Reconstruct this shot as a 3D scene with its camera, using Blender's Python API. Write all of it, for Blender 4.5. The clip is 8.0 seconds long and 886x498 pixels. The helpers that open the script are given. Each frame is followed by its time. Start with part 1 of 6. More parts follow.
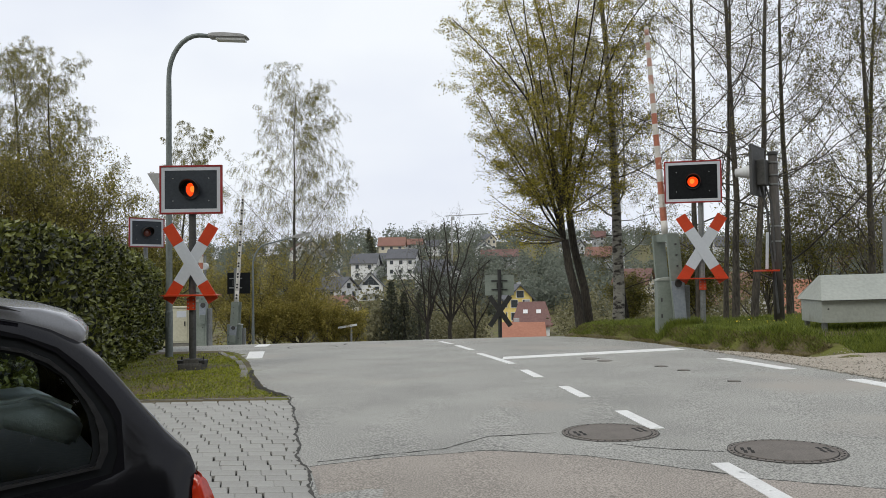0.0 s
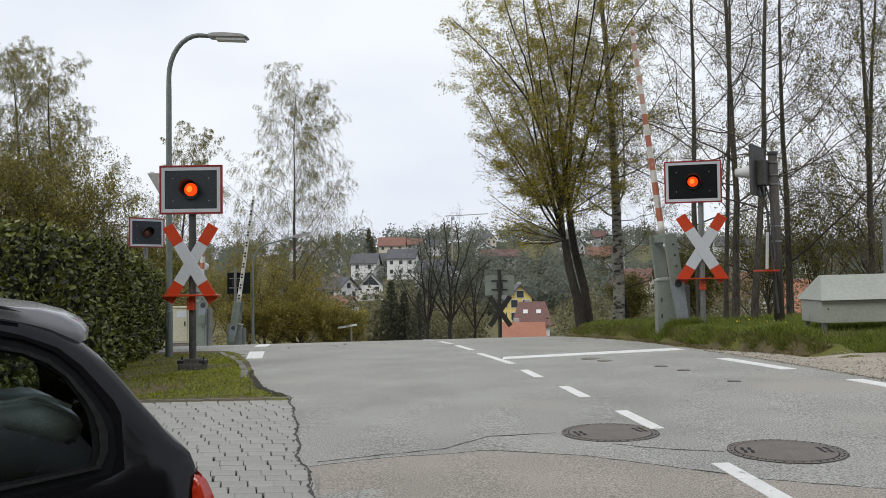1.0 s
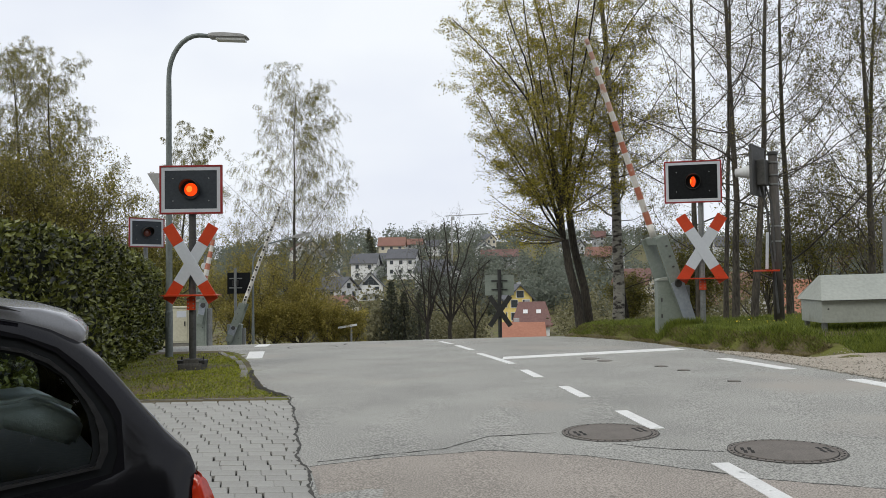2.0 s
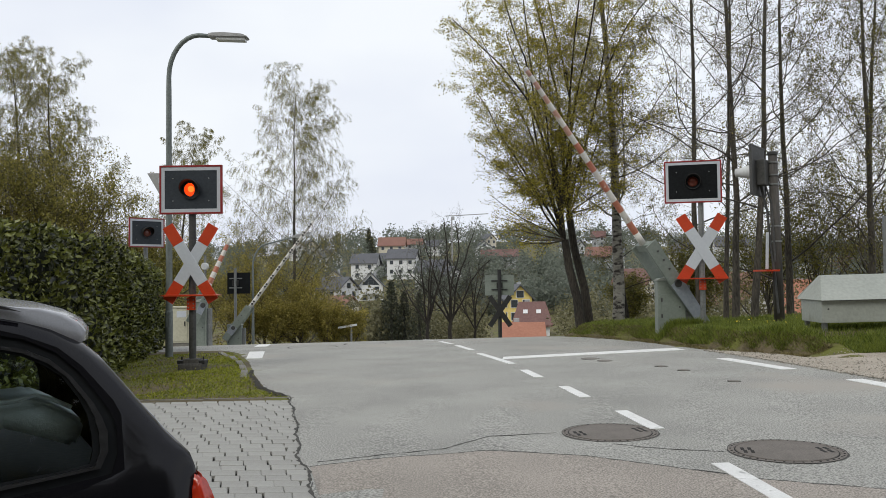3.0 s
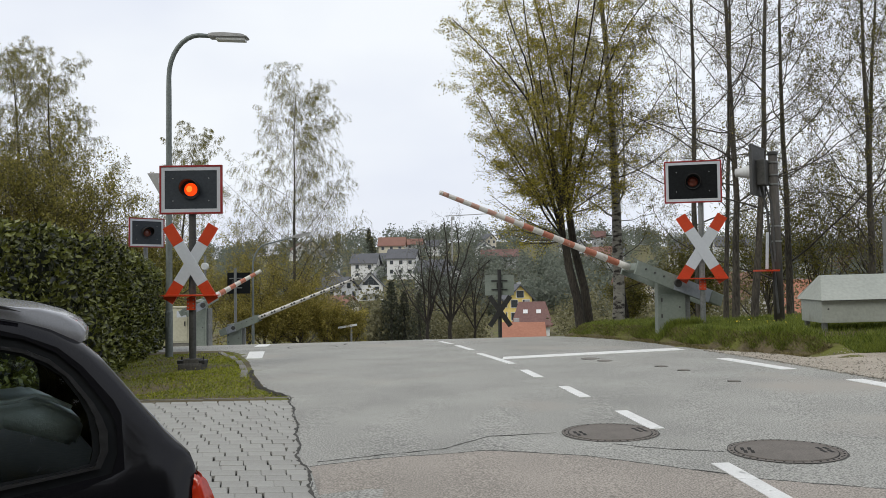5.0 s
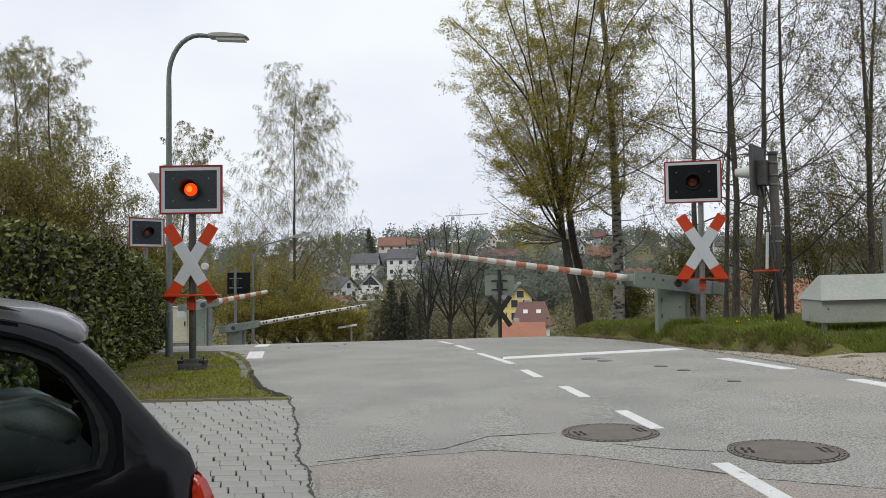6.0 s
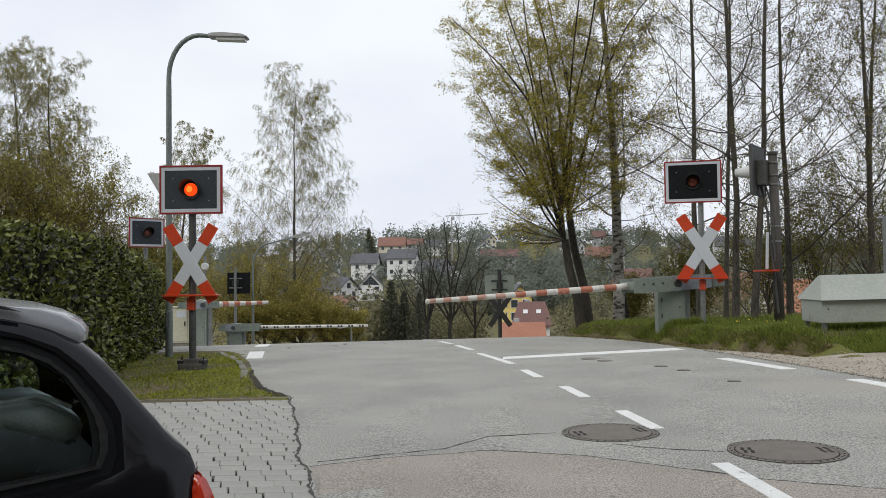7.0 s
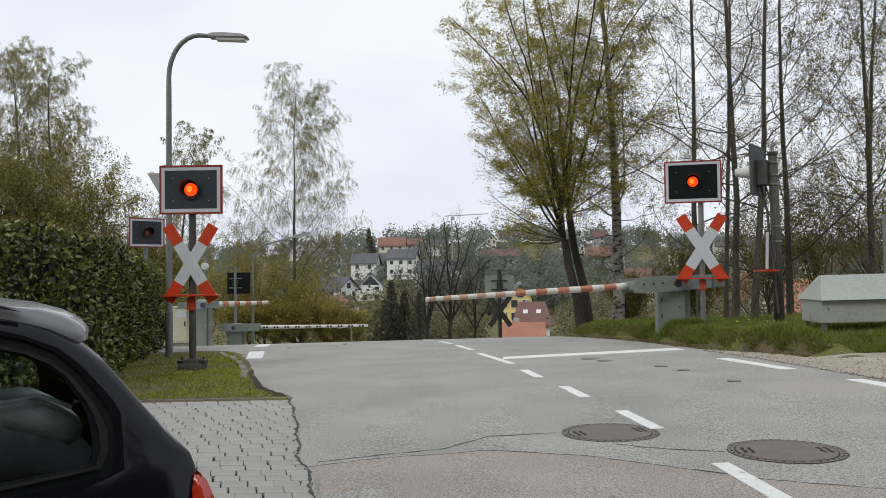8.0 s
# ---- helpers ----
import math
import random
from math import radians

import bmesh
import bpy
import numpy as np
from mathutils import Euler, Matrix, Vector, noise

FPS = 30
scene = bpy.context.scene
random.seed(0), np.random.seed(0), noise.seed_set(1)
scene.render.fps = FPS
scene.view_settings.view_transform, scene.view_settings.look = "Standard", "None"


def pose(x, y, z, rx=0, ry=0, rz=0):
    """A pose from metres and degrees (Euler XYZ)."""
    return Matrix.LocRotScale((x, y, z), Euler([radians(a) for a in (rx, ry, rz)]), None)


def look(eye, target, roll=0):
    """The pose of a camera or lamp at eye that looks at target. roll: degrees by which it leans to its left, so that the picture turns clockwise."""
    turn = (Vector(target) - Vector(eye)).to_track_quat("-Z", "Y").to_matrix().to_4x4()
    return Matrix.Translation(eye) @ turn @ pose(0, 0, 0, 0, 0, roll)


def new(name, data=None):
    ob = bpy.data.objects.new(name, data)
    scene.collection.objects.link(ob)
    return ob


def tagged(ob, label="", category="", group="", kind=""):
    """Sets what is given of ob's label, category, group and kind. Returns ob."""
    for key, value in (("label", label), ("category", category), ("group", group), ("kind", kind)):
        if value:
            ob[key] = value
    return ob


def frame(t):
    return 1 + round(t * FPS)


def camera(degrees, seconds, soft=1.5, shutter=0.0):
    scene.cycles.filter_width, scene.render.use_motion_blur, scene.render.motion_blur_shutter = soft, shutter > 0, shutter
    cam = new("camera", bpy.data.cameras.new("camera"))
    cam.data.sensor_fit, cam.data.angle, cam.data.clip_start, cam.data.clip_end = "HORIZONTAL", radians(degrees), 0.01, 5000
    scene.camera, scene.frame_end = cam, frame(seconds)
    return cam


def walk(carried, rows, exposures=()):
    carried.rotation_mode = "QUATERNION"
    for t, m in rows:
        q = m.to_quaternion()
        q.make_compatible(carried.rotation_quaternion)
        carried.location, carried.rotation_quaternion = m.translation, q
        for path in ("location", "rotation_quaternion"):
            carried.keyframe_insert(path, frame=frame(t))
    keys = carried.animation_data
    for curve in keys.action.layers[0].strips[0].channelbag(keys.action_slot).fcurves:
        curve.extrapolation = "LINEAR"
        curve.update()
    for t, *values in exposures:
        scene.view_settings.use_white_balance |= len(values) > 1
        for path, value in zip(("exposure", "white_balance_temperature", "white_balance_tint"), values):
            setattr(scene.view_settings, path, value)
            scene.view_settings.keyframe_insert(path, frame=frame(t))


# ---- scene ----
cam = camera(56.25, 8.0, soft=0.7)
EYE = (0.0, 0.0, 1.275)
VIEW = look(EYE, (0.0, 10.0, 1.275 + 0.334), -0.7)
walk(cam, [(0.0, VIEW), (8.0, VIEW)], [(0.0, 0.0, 6500, 7), (8.0, 0.0, 6500, 7)])

# ---- light: bright overcast sky, weak wide sun ----
SUN_ELEVATION, SUN_TURN = radians(48), radians(215)
world = bpy.data.worlds.new("overcast_sky")
scene.world = world
world.use_nodes = True
wn, wl = world.node_tree.nodes, world.node_tree.links
sky = wn.new("ShaderNodeTexSky")
sky.sky_type = "NISHITA"
sky.sun_disc = False
sky.sun_elevation, sky.sun_rotation = SUN_ELEVATION, SUN_TURN
sky.dust_density = 4.0
sky_dim = wn.new("ShaderNodeMix")
sky_dim.data_type, sky_dim.blend_type = "RGBA", "MULTIPLY"
sky_dim.inputs[0].default_value = 1.0
sky_dim.inputs[7].default_value = (0.09, 0.09, 0.09, 1)
wl.new(sky.outputs[0], sky_dim.inputs[6])
w_coord = wn.new("ShaderNodeTexCoord")
w_map = wn.new("ShaderNodeMapping")
w_map.inputs["Scale"].default_value = (1.0, 1.0, 2.2)
w_noise = wn.new("ShaderNodeTexNoise")
w_noise.inputs["Scale"].default_value = 2.3
w_noise.inputs["Detail"].default_value = 4.0
w_noise.inputs["Roughness"].default_value = 0.45
w_ramp = wn.new("ShaderNodeValToRGB")
w_ramp.color_ramp.elements[0].position, w_ramp.color_ramp.elements[0].color = 0.36, (0.84, 0.87, 0.99, 1)
w_ramp.color_ramp.elements[1].position, w_ramp.color_ramp.elements[1].color = 0.62, (0.99, 1.01, 1.07, 1)
w_mix = wn.new("ShaderNodeMix")
w_mix.data_type = "RGBA"
w_mix.inputs[0].default_value = 0.93
wl.new(w_coord.outputs["Generated"], w_map.inputs[0])
wl.new(w_map.outputs[0], w_noise.inputs["Vector"])
wl.new(w_noise.outputs[0], w_ramp.inputs[0])
wl.new(sky_dim.outputs[2], w_mix.inputs[6])
wl.new(w_ramp.outputs[0], w_mix.inputs[7])
wl.new(w_mix.outputs[2], wn["Background"].inputs[0])
wn["Background"].inputs[1].default_value = 1.0

sun_data = bpy.data.lights.new("sun", "SUN")
sun_data.energy, sun_data.angle, sun_data.color = 1.1, radians(25), (1.0, 0.95, 0.83)
sun = new("sun", sun_data)
sun.matrix_world = Matrix.Rotation(-SUN_TURN, 4, "Z") @ Matrix.Rotation(SUN_ELEVATION - math.pi / 2, 4, "X")

# ---- materials ----
def surface(name, dark, light, rough=0.6, metal=0.0, fine=40.0, coarse=3.0, bump=0.2, bump_size=0.01,
            spot=None, spot_scale=4.0, spot_cut=0.62, per_piece=0.0, coat=0.0, stretch=(1, 1, 1), spec=0.5, per_island=0.0, ramp=(0.3, 0.7), broad=0.45):
    """Two scales of variation between dark and light, grain relief, and stains of a third colour."""
    m = bpy.data.materials.new(name)
    m.use_nodes = True
    n, l = m.node_tree.nodes, m.node_tree.links
    b = n["Principled BSDF"]
    co = n.new("ShaderNodeTexCoord")
    mp = n.new("ShaderNodeMapping")
    mp.inputs["Scale"].default_value = stretch
    l.new(co.outputs["Object"], mp.inputs[0])
    def nz(s, d=3.0):
        t = n.new("ShaderNodeTexNoise")
        t.inputs["Scale"].default_value, t.inputs["Detail"].default_value = s, d
        l.new(mp.outputs[0], t.inputs["Vector"])
        return t.outputs[0]
    def mathn(op, a, c):
        t = n.new("ShaderNodeMath")
        t.operation = op
        for i, v in enumerate((a, c)):
            if isinstance(v, (int, float)):
                t.inputs[i].default_value = v
            else:
                l.new(v, t.inputs[i])
        return t.outputs[0]
    f, c = nz(fine), nz(coarse)
    k = mathn("ADD", mathn("MULTIPLY", f, 1.0 - broad), mathn("MULTIPLY", c, broad))
    if per_piece:
        info = n.new("ShaderNodeObjectInfo")
        k = mathn("ADD", k, mathn("MULTIPLY", mathn("SUBTRACT", info.outputs["Random"], 0.5), per_piece))
    if per_island:
        geo = n.new("ShaderNodeNewGeometry")
        k = mathn("ADD", k, mathn("MULTIPLY", mathn("SUBTRACT", geo.outputs["Random Per Island"], 0.5), per_island))
    r = n.new("ShaderNodeValToRGB")
    r.color_ramp.elements[0].position, r.color_ramp.elements[0].color = ramp[0], (*dark, 1)
    r.color_ramp.elements[1].position, r.color_ramp.elements[1].color = ramp[1], (*light, 1)
    l.new(k, r.inputs[0])
    col = r.outputs[0]
    if spot:
        s = nz(spot_scale, 5.0)
        sr = n.new("ShaderNodeValToRGB")
        sr.color_ramp.elements[0].position, sr.color_ramp.elements[1].position = spot_cut, min(1.0, spot_cut + 0.12)
        l.new(s, sr.inputs[0])
        mx = n.new("ShaderNodeMix")
        mx.data_type = "RGBA"
        l.new(sr.outputs[0], mx.inputs[0])
        l.new(col, mx.inputs[6])
        mx.inputs[7].default_value = (*spot, 1)
        col = mx.outputs[2]
    l.new(col, b.inputs["Base Color"])
    b.inputs["Metallic"].default_value = metal
    b.inputs["Specular IOR Level"].default_value = spec
    b.inputs["Coat Weight"].default_value = coat
    l.new(mathn("ADD", mathn("MULTIPLY", c, 0.2), rough - 0.1), b.inputs["Roughness"])
    if bump:
        bp = n.new("ShaderNodeBump")
        bp.inputs["Strength"].default_value, bp.inputs["Distance"].default_value = bump, bump_size
        l.new(f, bp.inputs["Height"])
        l.new(bp.outputs[0], b.inputs["Normal"])
    return m


def leafy(name, dark, light, through_light=0.35, rough=0.5, spec=0.4):
    """Leaves: colour varies leaf by leaf, light shines through."""
    m = surface(name, dark, light, rough, fine=3.0, coarse=0.5, bump=0, per_island=0.7, spec=spec)
    n, l = m.node_tree.nodes, m.node_tree.links
    b = n["Principled BSDF"]
    t = n.new("ShaderNodeBsdfTranslucent")
    l.new(b.inputs["Base Color"].links[0].from_socket, t.inputs[0])
    mx = n.new("ShaderNodeMixShader")
    mx.inputs[0].default_value = through_light
    l.new(b.outputs[0], mx.inputs[1])
    l.new(t.outputs[0], mx.inputs[2])
    l.new(mx.outputs[0], n["Material Output"].inputs[0])
    return m


def glowing(name, colour, strength, base=(0.3, 0.02, 0.01)):
    m = bpy.data.materials.new(name)
    m.use_nodes = True
    b = m.node_tree.nodes["Principled BSDF"]
    b.inputs["Base Color"].default_value = (*base, 1)
    b.inputs["Roughness"].default_value = 0.25
    b.inputs["Emission Color"].default_value = (*colour, 1)
    b.inputs["Emission Strength"].default_value = strength
    return m


ASPHALT = surface("asphalt", (0.17, 0.168, 0.155), (0.47, 0.465, 0.43), 0.9, fine=75, coarse=0.9, bump=0.7, bump_size=0.008, ramp=(0.39, 0.61), broad=0.17, spot=(0.36, 0.335, 0.30), spot_scale=0.35, spot_cut=0.56)
ASPHALT_PATCH = surface("reddish_asphalt", (0.19, 0.175, 0.15), (0.46, 0.41, 0.365), 0.9, ramp=(0.39, 0.61), broad=0.17, fine=90, coarse=1.1, bump=0.5, bump_size=0.006)
CRACK = surface("crack_filling", (0.02, 0.02, 0.018), (0.10, 0.095, 0.085), 0.9, fine=50, coarse=5)
EARTH = surface("dark_earth", (0.008, 0.007, 0.005), (0.05, 0.042, 0.03), 0.95, fine=45, coarse=6, bump=0.9, bump_size=0.03)
PAINT_ROAD = surface("road_paint", (0.66, 0.66, 0.64), (0.86, 0.86, 0.85), 0.7, fine=60, coarse=6, spot=(0.42, 0.42, 0.41), spot_scale=14, spot_cut=0.60)
SOIL = surface("soil_and_moss", (0.05, 0.042, 0.02), (0.15, 0.115, 0.06), 0.95, fine=14, coarse=0.6, bump=0.8, bump_size=0.03, spot=(0.12, 0.125, 0.02), spot_scale=0.9, spot_cut=0.46)
GRAVEL = surface("gravel", (0.27, 0.235, 0.19), (0.50, 0.445, 0.375), 0.95, fine=30, coarse=2, bump=0.8, bump_size=0.02)
PAVER = surface("concrete_paver", (0.29, 0.285, 0.265), (0.40, 0.395, 0.37), 0.85, fine=90, coarse=4, bump=0.4, bump_size=0.004, per_piece=0.16, spot=(0.24, 0.245, 0.20), spot_scale=5, spot_cut=0.66)
JOINT = surface("sand_joint", (0.012, 0.011, 0.009), (0.045, 0.042, 0.034), 0.95, fine=60, coarse=4)
KERB = surface("kerb_concrete", (0.11, 0.105, 0.09), (0.28, 0.27, 0.245), 0.9, fine=60, coarse=3, bump=0.4)
IRON = surface("cast_iron", (0.12, 0.105, 0.09), (0.25, 0.225, 0.20), 0.7, 0.35, fine=90, coarse=6, bump=0.6, bump_size=0.003)
IRON_DARK = surface("dark_slot", (0.008, 0.008, 0.008), (0.025, 0.024, 0.022), 0.9)
GALV = surface("galvanised_steel", (0.16, 0.17, 0.17), (0.30, 0.31, 0.31), 0.5, 0.5, fine=25, coarse=4, bump=0.1)
STONE_DARK = surface("dark_foundation", (0.045, 0.043, 0.04), (0.13, 0.125, 0.115), 0.9, fine=30, coarse=4, bump=0.5)
GALV_BLUE = surface("bluish_zinc", (0.26, 0.29, 0.33), (0.38, 0.41, 0.45), 0.45, 0.35, fine=18, coarse=4, bump=0.1)
GALV_DARK = surface("weathered_dark_steel", (0.045, 0.046, 0.045), (0.10, 0.10, 0.098), 0.6, 0.3, fine=25, coarse=3)
GREEN_STEEL = surface("grey_green_paint", (0.165, 0.195, 0.17), (0.245, 0.275, 0.245), 0.5, fine=20, coarse=2, bump=0.1, spot=(0.32, 0.34, 0.33), spot_scale=6, spot_cut=0.68)
GREY_HOUSING = surface("grey_green_sheet", (0.28, 0.30, 0.27), (0.40, 0.42, 0.385), 0.55, fine=20, coarse=1.5, bump=0.15, spot=(0.27, 0.28, 0.24), spot_scale=3, spot_cut=0.6)
SIGN_WHITE = surface("white_sheeting", (0.50, 0.53, 0.58), (0.58, 0.61, 0.66), 0.4, fine=30, coarse=2, bump=0.02)
SIGN_RED = surface("orange_red_sheeting", (0.46, 0.04, 0.011), (0.57, 0.06, 0.015), 0.4, fine=30, coarse=3, bump=0.02)
SIGN_DARK_RED = surface("dark_red_rim", (0.20, 0.014, 0.016), (0.34, 0.03, 0.03), 0.45, fine=30, coarse=3, bump=0.02)
PANEL_GREY = surface("dark_grey_panel", (0.034, 0.041, 0.05), (0.052, 0.06, 0.072), 0.55, spec=0.2, fine=30, coarse=2, bump=0.03)
PANEL_BLACK = surface("black_panel", (0.006, 0.007, 0.008), (0.014, 0.016, 0.018), 0.6, spec=0.12, fine=30, coarse=2, bump=0.03)
BLACK = surface("matt_black", (0.012, 0.012, 0.013), (0.03, 0.03, 0.03), 0.55, fine=40, coarse=3)
BOOM_WHITE = surface("boom_white", (0.52, 0.50, 0.46), (0.72, 0.70, 0.66), 0.5, fine=30, coarse=5, spot=(0.40, 0.33, 0.28), spot_scale=7, spot_cut=0.62)
BOOM_PALE = surface("bleached_boom_red", (0.42, 0.22, 0.16), (0.54, 0.34, 0.27), 0.5, fine=30, coarse=5, spot=(0.62, 0.52, 0.46), spot_scale=7, spot_cut=0.55)
BOOM_RED = surface("faded_boom_red", (0.36, 0.11, 0.06), (0.50, 0.20, 0.13), 0.5, fine=30, coarse=5, spot=(0.60, 0.42, 0.36), spot_scale=7, spot_cut=0.62)
LAMP_LIT = glowing("lit_red_lamp", (1.0, 0.065, 0.006), 1.15)
LAMP_CORE = glowing("lit_lamp_core", (1.0, 0.20, 0.025), 1.5)
LAMP_DARK = surface("unlit_red_lens", (0.10, 0.02, 0.012), (0.19, 0.045, 0.026), 0.3, fine=60, coarse=8)
BARK = surface("dark_bark", (0.014, 0.012, 0.010), (0.058, 0.05, 0.04), 0.95, ramp=(0.38, 0.62), fine=30, coarse=3, bump=0.8, bump_size=0.02, stretch=(1, 1, 0.25))
BARK_GREY = surface("grey_bark", (0.026, 0.023, 0.018), (0.095, 0.084, 0.068), 0.95, ramp=(0.38, 0.62), fine=30, coarse=3, bump=0.8, bump_size=0.02, stretch=(1, 1, 0.25))
BIRCH_BARK = surface("birch_bark", (0.14, 0.135, 0.115), (0.36, 0.345, 0.31), 0.85, fine=9, coarse=2, bump=0.3, spot=(0.035, 0.03, 0.027), spot_scale=5, spot_cut=0.48, stretch=(1, 1, 2.0))
TWIG = surface("twigs", (0.05, 0.042, 0.03), (0.14, 0.115, 0.085), 0.95, bump=0, per_island=0.4)
LEAF_YELLOW = leafy("young_yellow_green_leaves", (0.25, 0.21, 0.02), (0.55, 0.45, 0.06), 0.55)
LEAF_BEECH = leafy("young_beech_leaves", (0.24, 0.215, 0.024), (0.54, 0.46, 0.07), 0.6)
LEAF_OLIVE = leafy("olive_buds", (0.085, 0.083, 0.014), (0.22, 0.195, 0.04))
LEAF_OLIVE_LIGHT = leafy("yellow_olive_leaves", (0.13, 0.12, 0.024), (0.33, 0.29, 0.068), 0.45)
LEAF_SPRING = leafy("spring_bush_leaves", (0.19, 0.165, 0.034), (0.44, 0.37, 0.095), 0.5)
LEAF_BIRCH = leafy("birch_leaves_and_catkins", (0.18, 0.17, 0.045), (0.40, 0.365, 0.12), 0.5)
LEAF_HEDGE = leafy("hedge_leaves", (0.016, 0.022, 0.005), (0.24, 0.26, 0.055), 0.12, 0.3, 0.6)
LEAF_FIR = leafy("fir_needles", (0.028, 0.034, 0.02), (0.07, 0.075, 0.045), 0.2)
GRASS = leafy("grass_blades", (0.08, 0.115, 0.014), (0.25, 0.29, 0.05), 0.35)
GRASS_LITTER = leafy("dry_grass_litter", (0.10, 0.085, 0.03), (0.27, 0.23, 0.10), 0.3)
GRASS_DRY = leafy("mossy_lawn", (0.12, 0.15, 0.004), (0.36, 0.38, 0.02), 0.35)
# near-black: shade deep in the hedge put into the core's colour
HEDGE_CORE = surface("hedge_shade_core", (0.006, 0.008, 0.005), (0.02, 0.025, 0.012), 0.95)


# ---- mesh helpers ----
def part(name, bm, material, parent=None, label="", smooth=False):
    """One mesh object from a bmesh, under a thing or a part."""
    me = bpy.data.meshes.new(name)
    bm.to_mesh(me)
    bm.free()
    me.materials.append(material)
    if smooth:
        me.shade_smooth()
    ob = new(name, me)
    ob.parent = parent
    return tagged(ob, label)


def thing(name, m, label, category, group=""):
    ob = new(name)
    ob.empty_display_size = 0.2
    ob.matrix_world = m
    return tagged(ob, label, category, group)


def from_arrays(name, verts, faces, material, parent=None, label="", smooth=False):
    me = bpy.data.meshes.new(name)
    verts = np.asarray(verts, dtype=np.float32)
    faces = np.asarray(faces, dtype=np.int32)
    k = faces.shape[1]
    me.vertices.add(len(verts))
    me.vertices.foreach_set("co", verts.ravel())
    me.loops.add(faces.size)
    me.loops.foreach_set("vertex_index", faces.ravel())
    me.polygons.add(len(faces))
    me.polygons.foreach_set("loop_start", np.arange(0, faces.size, k, dtype=np.int32))
    me.update(calc_edges=True)
    me.validate()
    me.materials.append(material)
    if smooth:
        me.shade_smooth()
    ob = new(name, me)
    ob.parent = parent
    return tagged(ob, label)


def box(bm, c, s, bevel=0.0, m=None):
    r = bmesh.ops.create_cube(bm, size=1.0)["verts"]
    bmesh.ops.scale(bm, vec=s, verts=r)
    if bevel:
        es = list({e for v in r for e in v.link_edges})
        out = bmesh.ops.bevel(bm, geom=es, offset=bevel, segments=2, affect="EDGES", profile=0.7)
        r = list({v for f in out["faces"] for v in f.verts} | {v for v in r if v.is_valid})
    bmesh.ops.translate(bm, vec=c, verts=r)
    if m is not None:
        bmesh.ops.transform(bm, matrix=m, verts=r)
    return bm


def tube(bm, points, radii, seg=12, cap=True):
    """A round bar along points."""
    pts = [Vector(p) for p in points]
    if isinstance(radii, (int, float)):
        radii = [radii] * len(pts)
    rings, side = [], None
    for i, p in enumerate(pts):
        d = (pts[min(i + 1, len(pts) - 1)] - pts[max(i - 1, 0)]).normalized()
        if side is None:
            side = d.orthogonal().normalized()
        side = (side - d * side.dot(d)).normalized()
        up = d.cross(side)
        rings.append([bm.verts.new(p + (side * math.cos(a) + up * math.sin(a)) * radii[i]) for a in (2 * math.pi * j / seg for j in range(seg))])
    for a, b in zip(rings, rings[1:]):
        for j in range(seg):
            bm.faces.new((a[j], a[(j + 1) % seg], b[(j + 1) % seg], b[j]))
    if cap:
        bm.faces.new(rings[0][::-1])
        bm.faces.new(rings[-1])
    return bm


def prism(bm, outline, y0, y1, m=None):
    """An outline in x and z, drawn out from y0 to y1."""
    a = [bm.verts.new((x, y0, z)) for x, z in outline]
    b = [bm.verts.new((x, y1, z)) for x, z in outline]
    fs = [bm.faces.new(a), bm.faces.new(b[::-1])]
    n = len(a)
    for i in range(n):
        fs.append(bm.faces.new((a[i], b[i], b[(i + 1) % n], a[(i + 1) % n])))
    bmesh.ops.recalc_face_normals(bm, faces=fs)
    if m is not None:
        bmesh.ops.transform(bm, matrix=m, verts=a + b)
    return bm


def bmn():
    return bmesh.new()


# ---- the lie of the land ----
def step(a, b, x):
    t = np.clip((x - a) / (b - a), 0.0, 1.0)
    return t * t * (3 - 2 * t)


def road_right(y):
    return 5.02 - 0.10 * (y - 9.35)


def bank_edge(y):
    """The foot of the bank: along the road, then turning away from it past the crest."""
    y = np.asarray(y, dtype=float)
    return np.where(y > 24.0, 3.55 + 0.168 * (y - 24.0), 5.02 - 0.10 * (y - 9.35) + 0.6 * step(14.6, 12.4, y))


def land(x, y):
    """Height: nearly level, over a crest and down into a valley, up a far hill; a bank beside the road."""
    x, y = np.asarray(x, dtype=float), np.asarray(y, dtype=float)
    t = np.maximum(0.0, np.minimum(y, 38.0) - 6.8)
    z = -0.001835 * t * t - 0.1 * np.clip(y - 38.0, 0.0, 62.0)
    z = z + 0.015 * np.clip(x, -13, 13)
    z = z + 27 * step(130, 620, y) * (1 + 0.25 * np.sin(x / 90.0 + 1.2))
    z = z + 0.32 * step(0.0, 0.42, x - bank_edge(y)) * step(11.2, 13.2, y) * step(60, 50, y)
    return z - 0.275 * step(-0.35, -0.65, x) * step(4.85, 4.3, y)


def lz(x, y):
    return float(land(x, y))


LEFT_Y = (-30, 4.9, 5.5, 5.94, 7.46, 9.3, 9.98, 12.18, 14.22, 17.5, 19.0)
LEFT_X = (0.3, -0.77, -0.9, -1.04, -1.33, -1.74, -2.15, -2.8, -3.33, -4.35, -5.1)


def road_left(y):
    """The road's other edge; past 19 m a side road opens there."""
    return np.where(np.asarray(y) > 19.2, -60.0, np.interp(y, LEFT_Y, LEFT_X))


def on_road(x, y, grow=0.0):
    return (x > road_left(y) - grow) & (x < road_right(y) + grow) & (y < 70)


